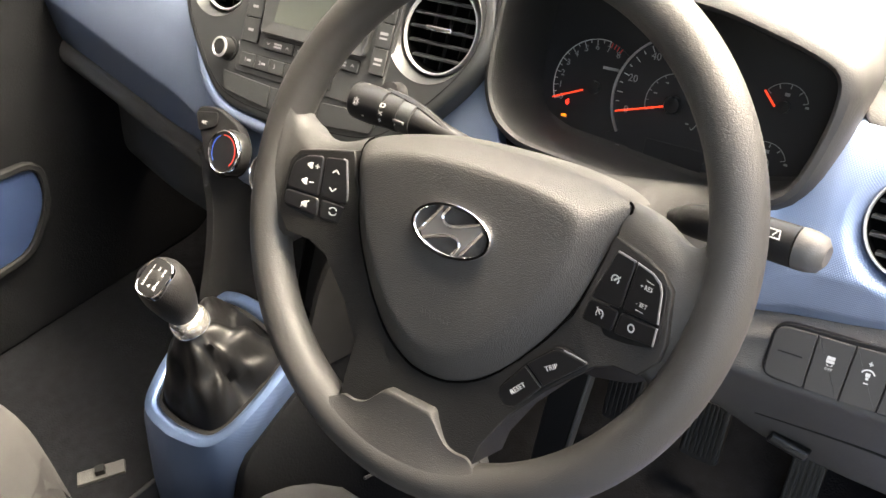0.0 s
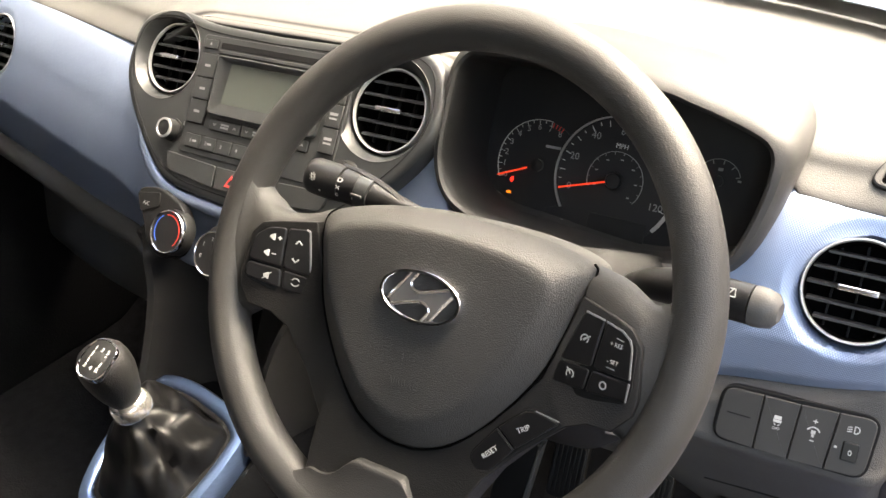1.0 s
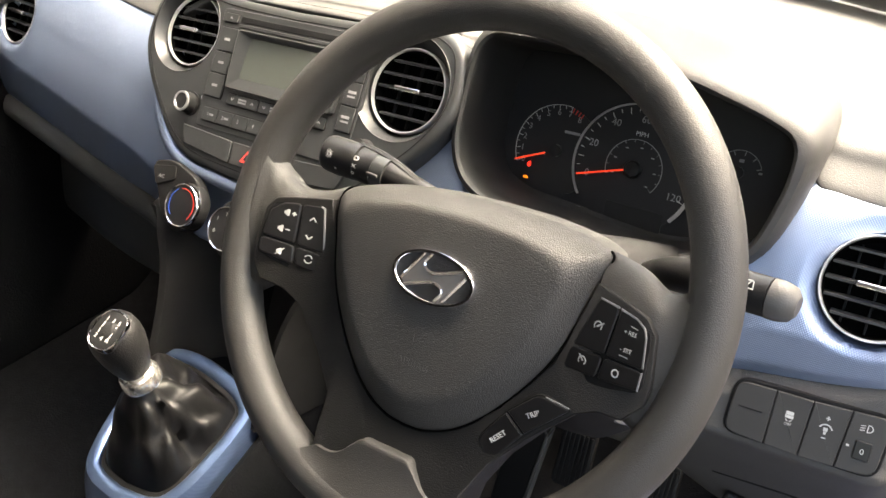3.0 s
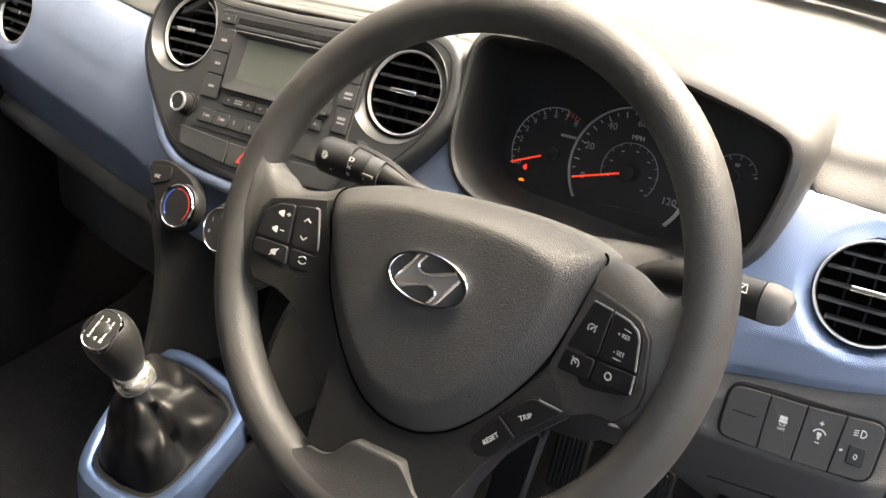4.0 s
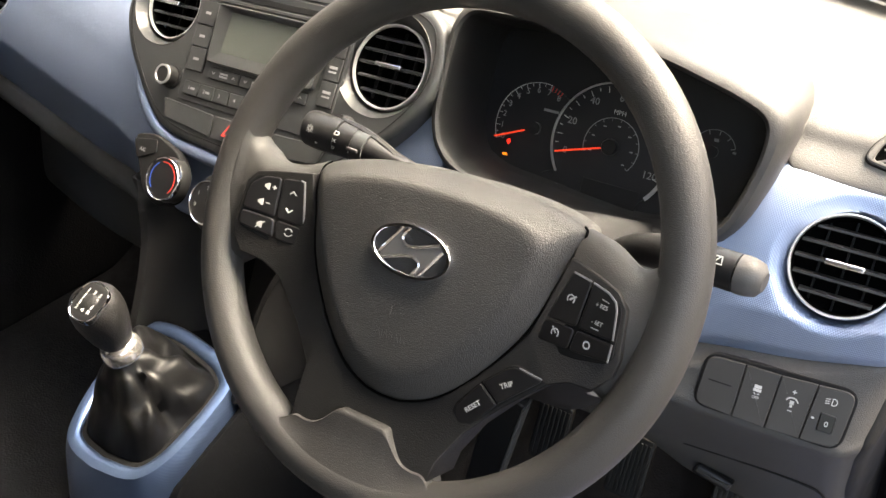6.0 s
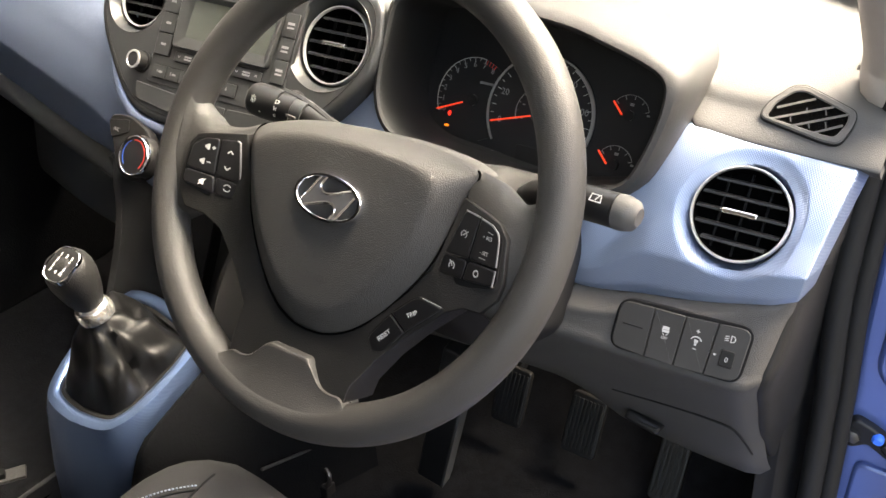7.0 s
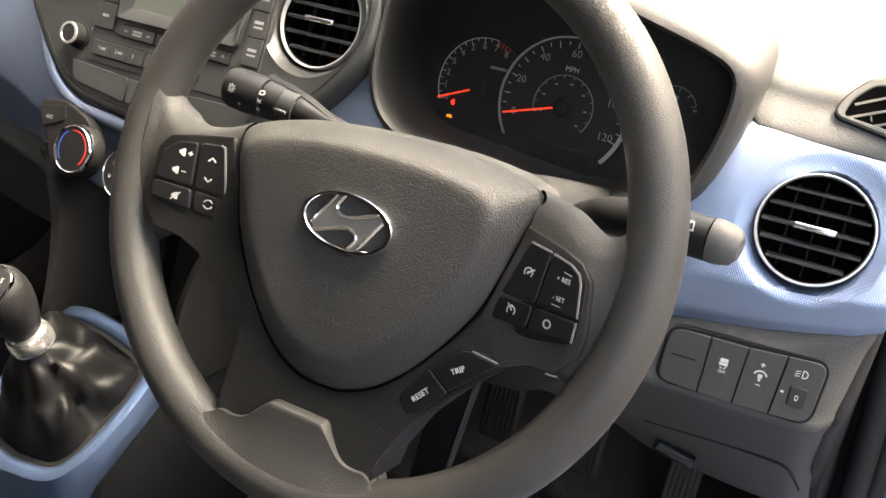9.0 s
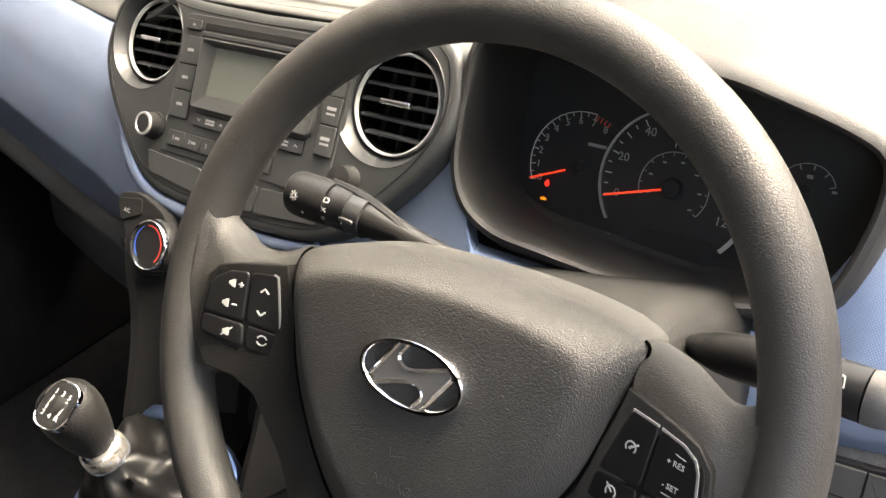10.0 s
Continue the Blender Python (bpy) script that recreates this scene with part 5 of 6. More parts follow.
def build_stalks():
    # light stalk
    s = thing("light_stalk", (0.24, 0.12, 0.93), "black indicator stalk with white light symbols", "stalk")
    pts = [(0.300, 0.120, 0.940), (0.268, 0.118, 0.947), (0.246, 0.117, 0.952), (0.231, 0.1165, 0.955), (0.2165, 0.116, 0.957), (0.2005, 0.114, 0.960), (0.180, 0.112, 0.9625), (0.168, 0.111, 0.964), (0.1635, 0.1105, 0.9645)]
    pts = [(x - 0.006, y + 0.017, z - 0.0095) for x, y, z in pts]
    part("arm", tube([tuple(p) for p in catmull(pts[:4], 5)], [0.007 + 0.0062 * min(1, i / 14) for i in range(16)], 16), M_BLACK, s)
    part("ring_switch", tube([pts[3], tuple(Vector(pts[3]).lerp(Vector(pts[4]), 0.97))], 0.0150, 22), M_STACK, s, "grey turning ring with a tab")
    part("collar", tube([pts[4], tuple(Vector(pts[4]).lerp(Vector(pts[5]), 0.97))], 0.0157, 22), M_BLACK, s)
    part("twist_end", tube([tuple(p) for p in catmull(pts[5:], 4)], [0.0164, 0.0168, 0.0170, 0.0171, 0.0171, 0.0170, 0.0169, 0.0166, 0.0160, 0.0150, 0.0135, 0.0112, 0.006], 24), M_BLACK, s)
    part("blade", tube([tuple(p) for p in catmull([(0.191, 0.139, 0.964), (0.216, 0.138, 0.960), (0.241, 0.136, 0.952), (0.266, 0.133, 0.941)], 4)], [0.0035 + 0.0008 * math.sin(k / 12 * math.pi) for k in range(13)], 8), M_BLACK, s, "black blade along the stalk")

    def spot(x, h, r):
        """A frame lying on the stalk's round side, h up from its axis."""
        ks = sorted(pts, key=lambda p: p[0])
        a = interp([tuple(p) for p in ks], x)
        t, n = Vector((0, 0.447, 0.894)), Vector((0, -0.894, 0.447))
        d = t * h + n * math.sqrt(r * r - h * h)
        u = Vector((0.99, 0.06, -0.10))
        nn = d.normalized()
        u = (u - nn * u.dot(nn)).normalized()
        return basis(Vector((x, a[0], a[1])) + nn * (r + 0.0001), u, nn.cross(u))
    fr = spot(0.1735, 0.001, 0.0171)
    part("symbol", merge(arc_band(fr, 0, 0, 0.0015, 0.0020, 0, 360, 0.0, 0.0003, 16), *[bar(fr, 0.0026 * math.cos(radians(a)), 0.0026 * math.sin(radians(a)), 0.0038 * math.cos(radians(a)), 0.0038 * math.sin(radians(a)), 0.0006, 0.0) for a in range(0, 360, 45)]), M_PRINT, s, "white lamp symbol")
    fr = spot(0.1995, 0.005, 0.0157)
    part("symbol", merge(arc_band(fr, 0.0008, 0, 0.0008, 0.0020, -90, 90, 0.0, 0.0003, 10), bar(fr, -0.0022, 0.0016, 0.0008, 0.0016, 0.0008, 0), bar(fr, -0.0022, -0.0016, 0.0008, -0.0016, 0.0008, 0), bar(fr, -0.0022, -0.0016, -0.0022, 0.0016, 0.0008, 0)), M_PRINT, s, "white lamp symbol")
    fr = spot(0.1985, -0.002, 0.0157)
    part("symbol", icon(fr, [(-0.002, -0.0015, 0.002, 0.0015, 0.0006), (-0.002, 0.0015, 0.002, -0.0015, 0.0006), (-0.001, 0, 0.001, 0, 0.0016)], 0.0), M_PRINT, s, "white lamp symbol")
    for x, h, r in ((0.1975, -0.0085, 0.0157), (0.2170, -0.007, 0.0130)):
        part("symbol", arc_band(spot(x, h, r), 0, 0, 0.0010, 0.0016, 0, 360, 0.0, 0.0003, 12), M_PRINT, s)
    for x, h, r in ((0.1810, -0.0095, 0.0171), (0.2125, -0.007, 0.0150)):
        part("symbol", bar(spot(x, h, r), -0.0010, 0, 0.0006, 0, 0.0016, 0.0), M_PRINT, s)
    part("tab", plate(spot(0.2170, -0.0035, 0.0150), rounded([(-0.006, -0.0016), (0.006, -0.0016), (0.006, 0.0016), (-0.006, 0.0016)], 0.0012, 3), -0.002, 0.0016, 0.0008), M_CAP, s, "pale grip tab")
    # wiper stalk
    s = thing("wiper_stalk", (0.5, 0.11, 0.92), "black wiper stalk with a grey end cap", "stalk")
    pts = [(0.470, 0.128, 0.932), (0.480, 0.122, 0.938), (0.494, 0.115, 0.945), (0.528, 0.110, 0.952), (0.564, 0.1055, 0.955)]
    part("arm", tube([tuple(p) for p in catmull(pts, 5)], [0.007 + 0.0070 * min(1, i / 13) for i in range(21)], 20), M_BLACK, s)
    part("end_cap", tube([(0.5642, 0.1055, 0.955), (0.567, 0.1053, 0.9551), (0.572, 0.105, 0.9552), (0.579, 0.1045, 0.9553), (0.5825, 0.104, 0.9553)], [0.0140, 0.0142, 0.0139, 0.0120, 0.007], 24), M_CAP, s, "grey end cap")
    fr = basis((0.549, 0.0971, 0.9658), (1, -0.05, 0), (0, 0.68, 0.73))
    low = basis((0.528, 0.0973, 0.9635), (1, -0.05, 0), (0, 0.68, 0.73))
    part("symbol", merge(ring_plate(low, [(-0.0030, -0.0022), (0.0026, -0.0022), (0.0020, 0.0026), (-0.0024, 0.0026)], [(-0.0022, -0.0014), (0.0018, -0.0014), (0.0014, 0.0018), (-0.0018, 0.0018)], 0.0, 0.0004, 0.0001), bar(low, -0.004, 0.0095, 0.0012, 0.0105, 0.0014, -0.001), bar(low, -0.001, 0.0080, 0.003, 0.0092, 0.0010, -0.001), arc_band(low, 0.0006, -0.0088, 0.0008, 0.0014, 0, 360, -0.0008, 0.0003, 10), bar(low, 0.0062, -0.0078, 0.0080, -0.0066, 0.0018, -0.001)), M_PRINT, s, "small white wiper symbols")
    part("symbol", merge(ring_plate(fr, [(-0.0052, -0.0028), (0.0052, -0.0028), (0.0042, 0.0034), (-0.0042, 0.0034)], [(-0.0044, -0.002), (0.0044, -0.002), (0.0036, 0.0026), (-0.0036, 0.0026)], 0.0, 0.0004, 0.0001), bar(fr, 0.0, -0.001, 0.003, 0.0035, 0.0008, 0)), M_PRINT, s, "white wiper symbol")
    fr = basis((0.516, 0.0988, 0.9690), (1, -0.05, 0), (0, 0.68, 0.73))
    part("symbol", merge(arc_band(fr, 0, 0.003, 0.003, 0.0038, 20, 200, 0.0, 0.0004, 10), bar(fr, -0.002, -0.004, 0.002, -0.004, 0.0036, 0.0)), M_PRINTDIM, s)


# ---- gear lever and console ----


def console_outline(grow=0.0):
    edge = [(-0.016, -0.077), (0.026, -0.071), (0.048, -0.058), (0.060, -0.032), (0.064, 0.0), (0.064, 0.040), (0.058, 0.074), (0.032, 0.094), (-0.005, 0.103), (-0.057, 0.109), (-0.095, 0.104), (-0.116, 0.084), (-0.1135, 0.045), (-0.1085, 0.012), (-0.097, -0.027), (-0.079, -0.060), (-0.053, -0.073)]
    c = catmull([(x, y * 1.044, 0) for x, y in edge + edge[:1]], 4)
    full = [(p.x, p.y) for p in c[:-1]]
    return inset(full, -grow) if grow else full


def build_console():
    c = thing("gear_console", (-0.02, 0.03, 0.3), "satin blue gear lever console on the black tunnel", "console")
    out, inn = console_outline(), console_outline(-0.019)
    rings = [[CF @ Vector((x, y, -0.012)) for x, y in inset(inn, 0.002)], [CF @ Vector((x, y, -0.003)) for x, y in inn], [CF @ Vector((x, y, 0.0005)) for x, y in inset(inn, -0.003)],
             [CF @ Vector((x, y, 0.002)) for x, y in console_outline(-0.010)], [CF @ Vector((x, y, 0.0)) for x, y in console_outline(-0.003)], [CF @ Vector((x, y, -0.006)) for x, y in out]]
    for grow, fwd, dz in ((0.003, 0.0, -0.018), (0.007, -0.002, -0.05), (0.012, -0.006, -0.10), (0.018, -0.010, -0.20)):
        rings.append([CF @ Vector((x, y + fwd, 0)) + Vector((0, 0, dz)) for x, y in console_outline(grow)])
    part("surround", loft(rings, caps=False), M_BLUEP, c, "satin blue surround and flanks")
    part("inner_lip", ring_plate(CF, inset(inn, -0.001), inset(inn, 0.006), -0.02, -0.003, 0.001), M_BLACK, c, "black inner lip")
    # tunnel cover either side
    for s in (-1, 1):
        rows = []
        for y, x, z in ((-0.36, 0.085, 0.40), (-0.15, 0.088, 0.43), (-0.075, 0.099, 0.500), (-0.057, 0.102, 0.545), (-0.048, 0.103, 0.563), (-0.034, 0.103, 0.577), (0.014, 0.103, 0.595), (0.061, 0.103, 0.609), (0.12, 0.106, 0.627), (0.19, 0.118, 0.655), (0.27, 0.15, 0.71)):
            z = z if s > 0 else min(z, 0.43)
            rows.append([(-0.024 + s * (x - 0.016), y, z - 0.012), (-0.024 + s * x, y, z), (-0.024 + s * (x + 0.005), y, z - 0.006), (-0.024 + s * (x + 0.018), y, z - 0.10), (-0.024 + s * (x + 0.030), y, 0.29)])
        part("side_panel", sheet(rows, 0.003), M_TUNNEL, c, "black carpeted tunnel side")
    g = thing("gear_lever", (-0.02, 0.03, 0.60), "black leather gear lever with chrome collar and shift plate", "gear lever")
    # gaiter with folds
    rings = []
    base = inset(inn, 0.003)
    top = Vector((-0.023, 0.001, 0.692))
    n = len(base)
    mid = Vector((sum(p[0] for p in base) / n, sum(p[1] for p in base) / n))
    for t in np.linspace(0, 1, 44):
        ring = []
        for x, y in base:
            a = math.atan2(y - mid.y, x - mid.x)
            b = CF @ Vector((x, y, -0.010))
            tp = top + Vector((0.0165 * math.cos(a), 0.0165 * math.sin(a), -0.004))
            p = b.lerp(tp, t ** 0.95)
            bow = math.sin(math.pi * t ** 0.8)
            corner = abs(math.cos(2 * (a - 0.62 - 0.25 * t))) ** 0.55
            fold = math.exp(-((a - 0.35 + 0.9 * t) / 0.16) ** 2) + 0.8 * math.exp(-((a + 0.75 - 0.7 * t) / 0.14) ** 2) + 0.7 * math.exp(-((a - 2.55 + 0.5 * t) / 0.18) ** 2)
            tuck = math.exp(-((a + 0.15 + 0.35 * t) / 0.20) ** 2) + 0.7 * math.exp(-((a + 1.5 - 0.2 * t) / 0.25) ** 2) + 0.6 * math.exp(-((a - 1.3) / 0.30) ** 2)
            k = 1 + bow * (0.10 * corner + 0.13 * fold - 0.20 * tuck - 0.06) + 0.015 * bow * math.sin(9 * a + 11 * t)
            sag = bow * (0.012 * corner + 0.010 * fold - 0.010 * tuck) + 0.004 * bow * math.sin(13 * t + 2.5 * a)
            ax0 = Vector((b.x + (top.x - b.x) * 1.0, b.y + (top.y - b.y) * 1.0, p.z))
            p = ax0 + (p - ax0) * k
            p.z += sag
            ring.append(p)
        rings.append(ring)
    part("gaiter", loft(rings, caps=False), M_LEATHER, g, "creased black leatherette gaiter", smooth=80)
    ax = Vector((0.002, -0.018, 0.10)).normalized()
    fr = basis(top - ax * 0.004, Vector((1, 0, 0.12)), ax.cross(Vector((1, 0, 0.12))))
    part("collar", revolve(fr, [(0.0175, -0.003), (0.0215, 0.0), (0.0222, 0.004), (0.0215, 0.013), (0.0190, 0.018), (0.015, 0.020)], 36, cap=False), M_COLLAR, g, "bright chrome collar")
    kn = part("knob", revolve(fr, [(0.0150, 0.016), (0.0175, 0.022), (0.0215, 0.032), (0.0252, 0.046), (0.0275, 0.059), (0.0275, 0.070), (0.0252, 0.080), (0.0200, 0.0875), (0.0120, 0.092), (0.006, 0.0935), (0.0, 0.0938)], 36), M_KNOB, g, "grained black leather knob")
    # shift plate on the rear upper side
    pn = Vector((0.30, -0.42, 0.78)).normalized()
    kc = fr @ Vector((0, 0, 0.064))
    u = Vector((1, 0, 0)) - pn * pn.x
    pf = basis(kc + pn * 0.0245, u, pn.cross(u))
    oval = [(0.0165 * math.copysign(abs(math.cos(a)) ** 0.75, math.cos(a)), 0.0222 * math.copysign(abs(math.sin(a)) ** 0.75, math.sin(a))) for a in np.linspace(0, 2 * math.pi, 33)[:-1]]
    part("plate_ring", ring_plate(pf, oval, inset(oval, 0.0018), -0.006, 0.0048, 0.0008), M_CHROME, kn, "chrome border of the shift plate")
    part("shift_plate", plate(pf, inset(oval, 0.0015), -0.004, 0.0040, 0.0006, dome=0.0006), M_BUTTON, kn, "glossy black shift plate")
    part("shift_pattern", merge(bar(pf, -0.007, 0.0, 0.007, 0.0, 0.0012, 0.0047), *[bar(pf, x, -0.0062, x, 0.0062, 0.0012, 0.0047) for x in (-0.007, 0.0, 0.007)], *[text_bm(tx, 0.0064, at2(pf, x, y), 0.0048) for tx, x, y in (("1", -0.007, 0.0100), ("3", 0.0, 0.0104), ("5", 0.007, 0.0100), ("2", -0.007, -0.0100), ("4", 0.0, -0.0104), ("R", 0.007, -0.0100))]), M_PRINT, kn, "pale shift pattern")


def build_floor_items():
    # tray behind the console
    t = thing("floor_tray", (-0.03, -0.2, 0.30), "black tunnel tray with a paler grey edge", "tray")
    rim = rounded([(-0.118, -0.36), (-0.112, -0.052), (0.072, -0.085), (0.078, -0.36)], 0.012, 4)
    part("rim", ring_plate(ID, rim, inset(rim, 0.007), 0.30, 0.442, 0.002), M_LOW, t, "grey tray rim")
    part("base", plate(ID, inset(rim, 0.006), 0.30, 0.40, 0.002), M_DARK, t)
    c = thing("floor_clip", (-0.315, -0.062, 0.30), "grey metal clip plate lying on black carpet", "clip")
    fr = basis((-0.315, -0.062, 0.302), (0.55, 0.84, 0), (-0.84, 0.55, 0))
    part("plate", box(fr, -0.035, 0.035, -0.013, 0.013, -0.003, 0.003, 0.001), M_LOW, c)
    part("post", box(fr, -0.007, 0.007, -0.007, 0.007, 0.003, 0.012, 0.001), M_DARK, c)


def build_seat(cx, name, label, back):
    s = thing(name, (cx, -0.3, 0.30), label, "seat")
    W, y0, y1, zt = 0.25, -0.58 - back, 0.012 - back, 0.603
    rows = []
    for k in np.linspace(0, 1, 30):
        y = y0 + (y1 - y0) * k
        front = max(0.0, (k - 0.78) / 0.22)
        drop = 0.085 * (1 - math.sqrt(max(0.0, 1 - front ** 2.2)))
        hw = W * (1 - 0.30 * front ** 3.0)
        row = []
        for q in np.linspace(-1, 1, 37):
            x = cx + hw * q
            z = zt - drop - 0.012 * math.exp(-(q / 0.55) ** 6) - 0.13 * max(0.0, (abs(q) - 0.82) / 0.18) ** 2.4 + 0.01 * (k - 0.5)
            row.append((x, y + 0.0 * q, z))
        rows.append(row)
    last = rows[-1]
    for dy, dz in ((0.006, -0.03), (0.004, -0.08), (-0.012, -0.16), (-0.04, -0.25)):
        rows.append([(cx + (p[0] - cx) * 1.0, p[1] + dy, min(p[2], p[2]) + dz) for p in last])
    part("cushion", sheet(rows), M_SEAT, s, "grey fabric seat cushion", smooth=70)
    part("cushion_side", sheet([[(cx + sgn * W * 1.0 * (1 - 0.30 * max(0.0, (k - 0.78) / 0.22) ** 3.0), y0 + (y1 - y0) * k, z) for z in (0.47, 0.36, 0.31)] for sgn in (1,) for k in np.linspace(0, 1, 20)]), M_SEATSIDE, s)
    part("cushion_side", sheet([[(cx - W * 1.0 * (1 - 0.30 * max(0.0, (k - 0.78) / 0.22) ** 3.0), y0 + (y1 - y0) * k, z) for z in (0.47, 0.36, 0.31)] for k in np.linspace(0, 1, 20)]), M_SEATSIDE, s)

    def on(x, k):
        y = y0 + (y1 - y0) * k
        front = max(0.0, (k - 0.78) / 0.22)
        drop = 0.085 * (1 - math.sqrt(max(0.0, 1 - front ** 2.2)))
        hw = W * (1 - 0.30 * front ** 3.0)
        q = (x - cx) / hw
        return Vector((x, y, zt - drop - 0.012 * math.exp(-(q / 0.55) ** 6) - 0.13 * max(0.0, (abs(q) - 0.82) / 0.18) ** 2.4 + 0.01 * (k - 0.5) + 0.001))
    def along(pts, n):
        return [on(cx + p.x, (p.y - back - y0) / (y1 - y0)) for p in catmull([(x, y, 0) for x, y in pts], n)]
    path = along([(-0.158, -0.071), (-0.178, -0.098), (-0.195, -0.128), (-0.211, -0.158), (-0.219, -0.180), (-0.222, -0.205), (-0.221, -0.250), (-0.218, -0.36)], 9)
    part("seam", tube([p + Vector((0.005, -0.003, 0)) for p in path], 0.0013, 5), M_DARK, s, "sewn seam")
    st = [tube([path[i] + Vector((0, 0, 0.0006)), path[i].lerp(path[i + 1], 0.62) + Vector((0, 0, 0.0006))], 0.0009, 5) for i in range(0, len(path) - 1)]
    part("stitching", merge(*st), M_THREAD, s, "pale contrast stitching")
    part("seam", tube(along([(-0.160, -0.046), (-0.147, -0.106), (-0.132, -0.158), (-0.118, -0.24)], 8), 0.0012, 5), M_DARK, s, "sewn seam")
    arch = [(-0.135, -0.185), (-0.112, -0.148), (-0.092, -0.129), (-0.066, -0.116), (0.0, -0.108), (0.066, -0.116), (0.092, -0.129), (0.112, -0.148), (0.135, -0.185)]
    part("piping", tube(along(arch, 6), 0.0042, 8), M_PIPE, s, "blue piping across the cushion")
    # backrest out of sight behind the camera
    part("backrest", loft([[(cx + hx * a, y + b * 0.06, z) for a, b in rounded([(-1, -1), (1, -1), (1, 1), (-1, 1)], 0.4, 4)] for hx, y, z in ((0.24, -0.62 - back, 0.50), (0.25, -0.70 - back, 0.75), (0.24, -0.80 - back, 1.0), (0.18, -0.86 - back, 1.15))]), M_SEATSIDE, s)


def build_pedals():
    def pedal(name, label, at, w, h, lean, ribs):
        p = thing(name, at, label, "pedal", "foot pedals")
        fr = basis(at, (1, 0, 0), (0, math.sin(radians(lean)), math.cos(radians(lean))))
        part("pad", plate(fr, rounded([(-w, -h), (w, -h), (w, h), (-w, h)], 0.008, 4), -0.01, 0.0, 0.002), M_PEDAL, p, "black rubber pad")
        for i in range(ribs):
            x = -w * 0.8 + 2 * w * 0.8 * i / (ribs - 1)
            part("rib", box(fr, x - 0.0022, x + 0.0022, -h * 0.85, h * 0.85, -0.001, 0.0025, 0.0008), M_PEDAL, p)
        part("arm", tube([fr @ Vector((0, h * 0.5, -0.01)), fr @ Vector((0, h * 2.5, -0.05)), fr @ Vector((0, h * 5, -0.06))], 0.008, 8), M_DARK, p)
    pedal("clutch_pedal", "black rubber clutch pedal above dark carpet", (0.296, 0.43, 0.387), 0.026, 0.046, 24, 7)
    pedal("brake_pedal", "black ribbed rubber brake pedal above dark carpet", (0.418, 0.43, 0.388), 0.027, 0.047, 24, 8)
    pedal("accelerator_pedal", "black ribbed accelerator pedal above dark carpet", (0.552, 0.43, 0.377), 0.021, 0.054, 24, 6)
    f = thing("shaft_cover", (0.29, 0.26, 0.30), "flat black plastic cover with a lighter edge strip", "cover")
    fr = basis((0.285, 0.262, 0.44), (1, 0.05, -0.19), (0.19, -0.03, 1))
    part("cover", plate(fr, rounded([(-0.030, -0.115), (0.012, -0.115), (0.020, 0.16), (-0.022, 0.16)], 0.006, 4), -0.03, 0.0, 0.003), M_BLACK, f)
    part("edge", plate(fr, [(0.011, -0.112), (0.0145, -0.112), (0.0225, 0.155), (0.019, 0.155)], -0.02, 0.0012, 0.0006), M_PAD, f, "lighter grey edge strip")


def build_small_items():
    r = thing("bonnet_release", (0.552, 0.283, 0.586), "small glossy black bonnet release under the knee panel", "lever")
    fr = basis((0.552, 0.281, 0.589), (1, 0, -0.12), (0, 0.49, 0.87))
    part("handle", plate(fr, rounded([(-0.022, -0.007), (0.020, -0.009), (0.023, 0.003), (-0.019, 0.006)], 0.004, 4), -0.02, 0.007, 0.004), M_BUTTON, r)
    h = thing("floor_hook", (0.121, 0.187, 0.30), "small black hook loop on the carpet", "hook")
    part("foot", box(basis((0.121, 0.187, 0.318), (1, 0, 0), (0, 1, 0)), -0.012, 0.012, -0.010, 0.010, -0.03, 0.0, 0.002), M_DARK, h)
    part("loop", tube([(0.121 + 0.011 * math.cos(q), 0.187 + 0.004 * math.sin(q), 0.330 + 0.013 * math.sin(q)) for q in np.linspace(0, 2 * math.pi, 25)[:-1]], 0.0032, 8, closed=True), M_STEEL, h, "dark shiny loop")
    c = thing("panel_clip", (0.690, 0.39, 0.42), "small white clip on the dark kick panel", "clip")
    part("head", box(basis((0.683, 0.372, 0.427), (0.8, 0.5, -0.25), (0, 0.3, 0.95)), -0.006, 0.006, -0.003, 0.003, -0.02, 0.003, 0.001), M_PRINT, c)
    part("tunnel_trim", tube([(0.112, 0.086, 0.432), (0.114, 0.16, 0.400), (0.116, 0.261, 0.360)], 0.0022, 8), M_LOW, kind="structure", label="thin grey edge along the carpeted tunnel", category="trim")


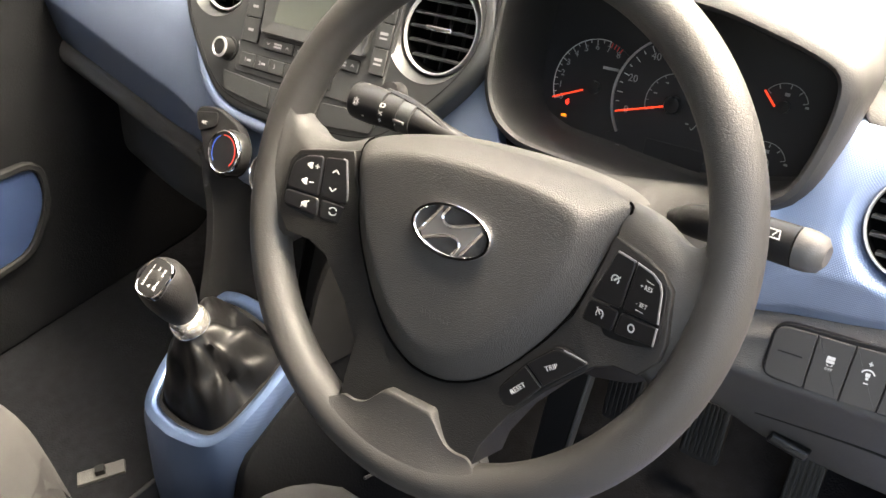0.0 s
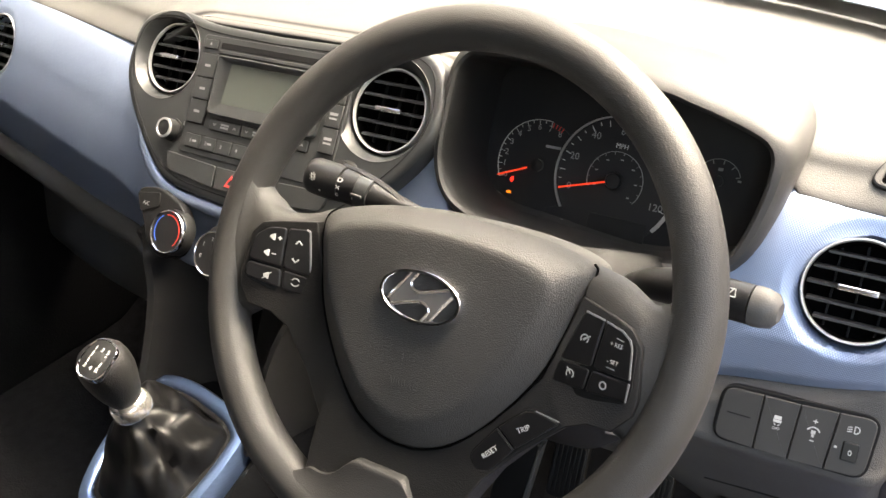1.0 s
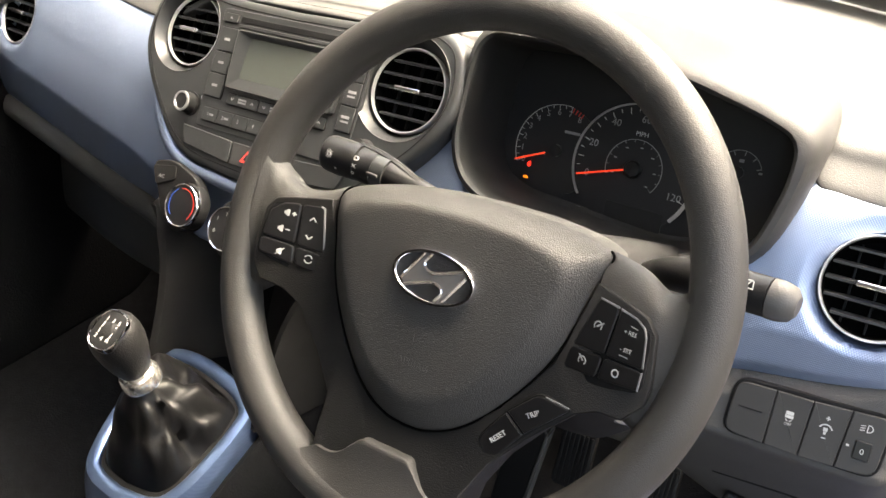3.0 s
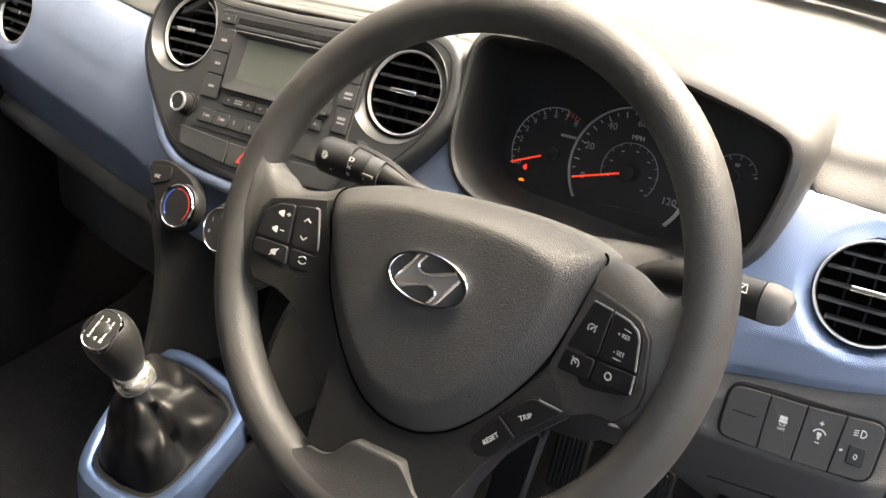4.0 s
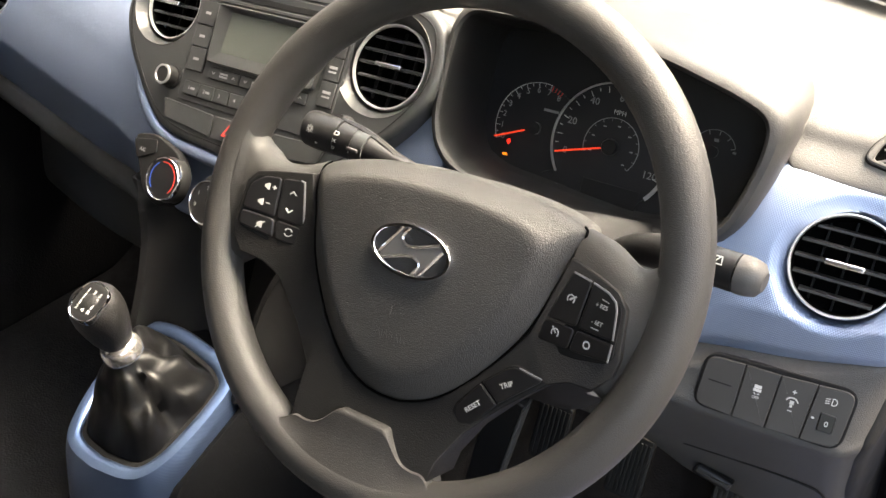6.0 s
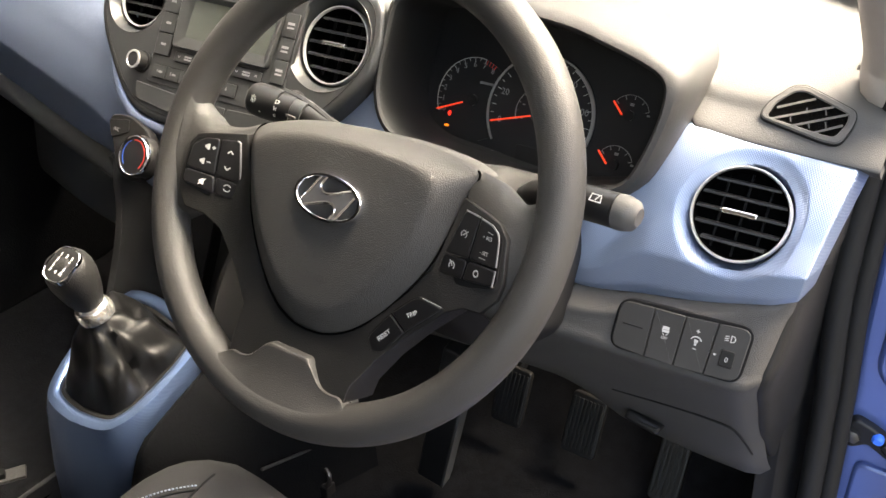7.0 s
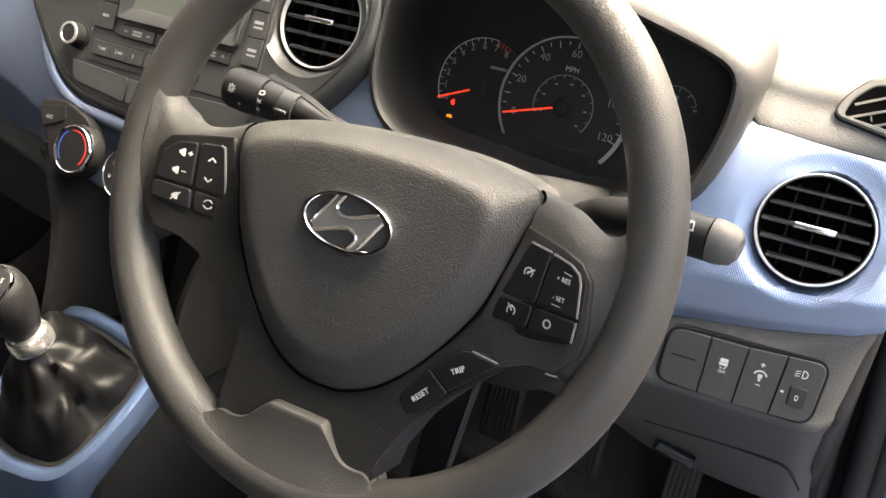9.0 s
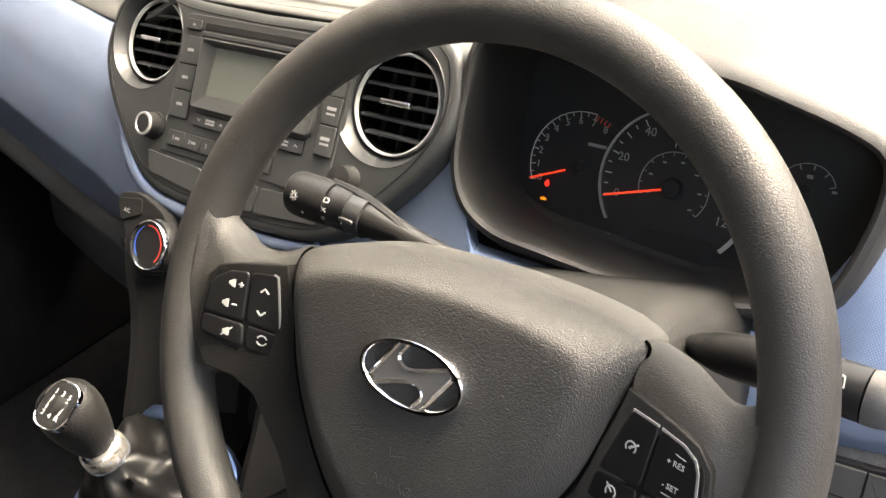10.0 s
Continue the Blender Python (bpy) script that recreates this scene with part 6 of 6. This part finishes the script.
def build_door_side():
    # hinge pillar of the open driver's door
    p = thing("hinge_pillar", (0.79, 0.44, 0.2), "gloss blue painted hinge pillar of the open doorway", "pillar")
    fr = basis((0.0, 0.42, 0.0), (1, 0, 0), (0, 0, 1))
    part("panel", plate(fr, rounded([(0.752, 0.20), (1.0, 0.20), (1.0, 0.97), (0.722, 0.97), (0.728, 0.81), (0.735, 0.675), (0.745, 0.56), (0.752, 0.42)], 0.012, 4), -0.12, 0.0, 0.008), M_BODY, p)
    part("recess_edge", plate(fr, rounded([(0.770, 0.30), (0.90, 0.30), (0.90, 0.525), (0.766, 0.525)], 0.014, 5), -0.004, 0.007, 0.005), M_BODY, p)
    part("recess_edge", plate(fr, rounded([(0.757, 0.655), (0.80, 0.62), (0.90, 0.60), (0.90, 0.90), (0.752, 0.90)], 0.02, 5), -0.004, 0.008, 0.006), M_BODY, p)
    h = thing("check_strap", (0.775, 0.41, 0.55), "black door check strap with bolt and blue cap", "door check")
    part("bracket", plate(fr, rounded([(0.742, 0.552), (0.757, 0.547), (0.772, 0.560), (0.80, 0.545), (0.84, 0.515), (0.845, 0.535), (0.80, 0.572), (0.772, 0.585), (0.755, 0.590), (0.742, 0.578)], 0.005, 4), 0.0, 0.012, 0.003), M_BLACK, h)
    part("bolt", revolve(at2(fr, 0.7555, 0.567, 0.012), [(0.009, 0.0), (0.009, 0.005), (0.006, 0.0065), (0.0, 0.0065)], 6), M_STEEL, h, "dark steel bolt head")
    part("cap", revolve(at2(fr, 0.7815, 0.574, 0.010), [(0.0065, 0.0), (0.0065, 0.006), (0.004, 0.009), (0.0, 0.009)], 12), M_BLUECAP, h, "blue plastic cap with added glow")
    part("strap", tube([(0.79, 0.41, 0.565), (0.83, 0.39, 0.54), (0.88, 0.35, 0.52)], 0.006, 8), M_BLACK, h)
    # Added filler box; shuts out bright ground between end panel and seal.
    part("pillar_filler", box(ID, 0.690, 0.757, 0.445, 0.535, 0.22, 0.955, 0.004), M_DARK, kind="structure", label="black filler added behind the hinge pillar", category="pillar")
    # rubber seal round the opening
    path = [(0.726, 0.385, 0.25), (0.724, 0.39, 0.37), (0.721, 0.395, 0.454), (0.708, 0.40, 0.621), (0.694, 0.40, 0.761), (0.690, 0.405, 0.89), (0.694, 0.38, 1.02), (0.67, 0.14, 1.24), (0.63, -0.12, 1.41)]
    for off, dy, r in ((0.012, -0.012, 0.013), (0.031, -0.004, 0.010)):
        pts = catmull([(x + off, y + dy, z) for x, y, z in path], 8)
        part("door_seal", tube([tuple(q) for q in pts], r, 12), M_RUBBER, kind="structure", label="black rubber door seal", category="seal")
    rows = []
    for x0, z in ((0.712, 0.27), (0.711, 0.37), (0.708, 0.454), (0.697, 0.621), (0.690, 0.761), (0.688, 0.86)):
        rows.append([(x, y, z) for x, y in ((x0 - 0.030, 0.34), (x0 - 0.018, 0.345), (x0 - 0.006, 0.35), (x0 + 0.002, 0.40), (x0 + 0.004, 0.44))])
    rows = [[tuple(q) for q in catmull(r, 3)] for r in rows]
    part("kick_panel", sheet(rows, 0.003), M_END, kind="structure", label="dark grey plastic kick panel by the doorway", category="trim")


build_setting()
build_windscreen()
build_sides()
DASH = build_dashboard()
OPENING = build_hood(DASH)
build_cluster(OPENING)
build_stack()
build_vent(at2(SF, -0.1650, 0.2000, -0.010), 0.0436, (-0.16, 0.28, 0.92), M_STACK, DISH, 0, -0.006)
build_vent(at2(SF, 0.1630, 0.1875, -0.010), 0.0458, (0.152, 0.28, 0.92), M_STACK, DISH)
RV = basis((0.6148, 0.2820, 0.8795), (1, 0.03, 0), (0, 0.54, 0.842))
build_vent(RV, 0.0455, (0.615, 0.28, 0.85), None, ())
LV = basis((-0.645, 0.332, 0.915), (1, -0.12, 0), (0, 0.50, 0.866))
build_vent(LV, 0.0490, (-0.632, 0.31, 0.86), None, ())
build_radio()
build_climate()
build_switches()
build_demister()
build_wheel()
build_column()
build_stalks()
build_console()
build_floor_items()
build_seat(0.36, "driver_seat", "grey fabric driver's seat with pale stitching", 0.0)
build_seat(-0.42, "passenger_seat", "grey fabric passenger seat with pale stitching", 0.15)
build_pedals()
build_small_items()
build_door_side()
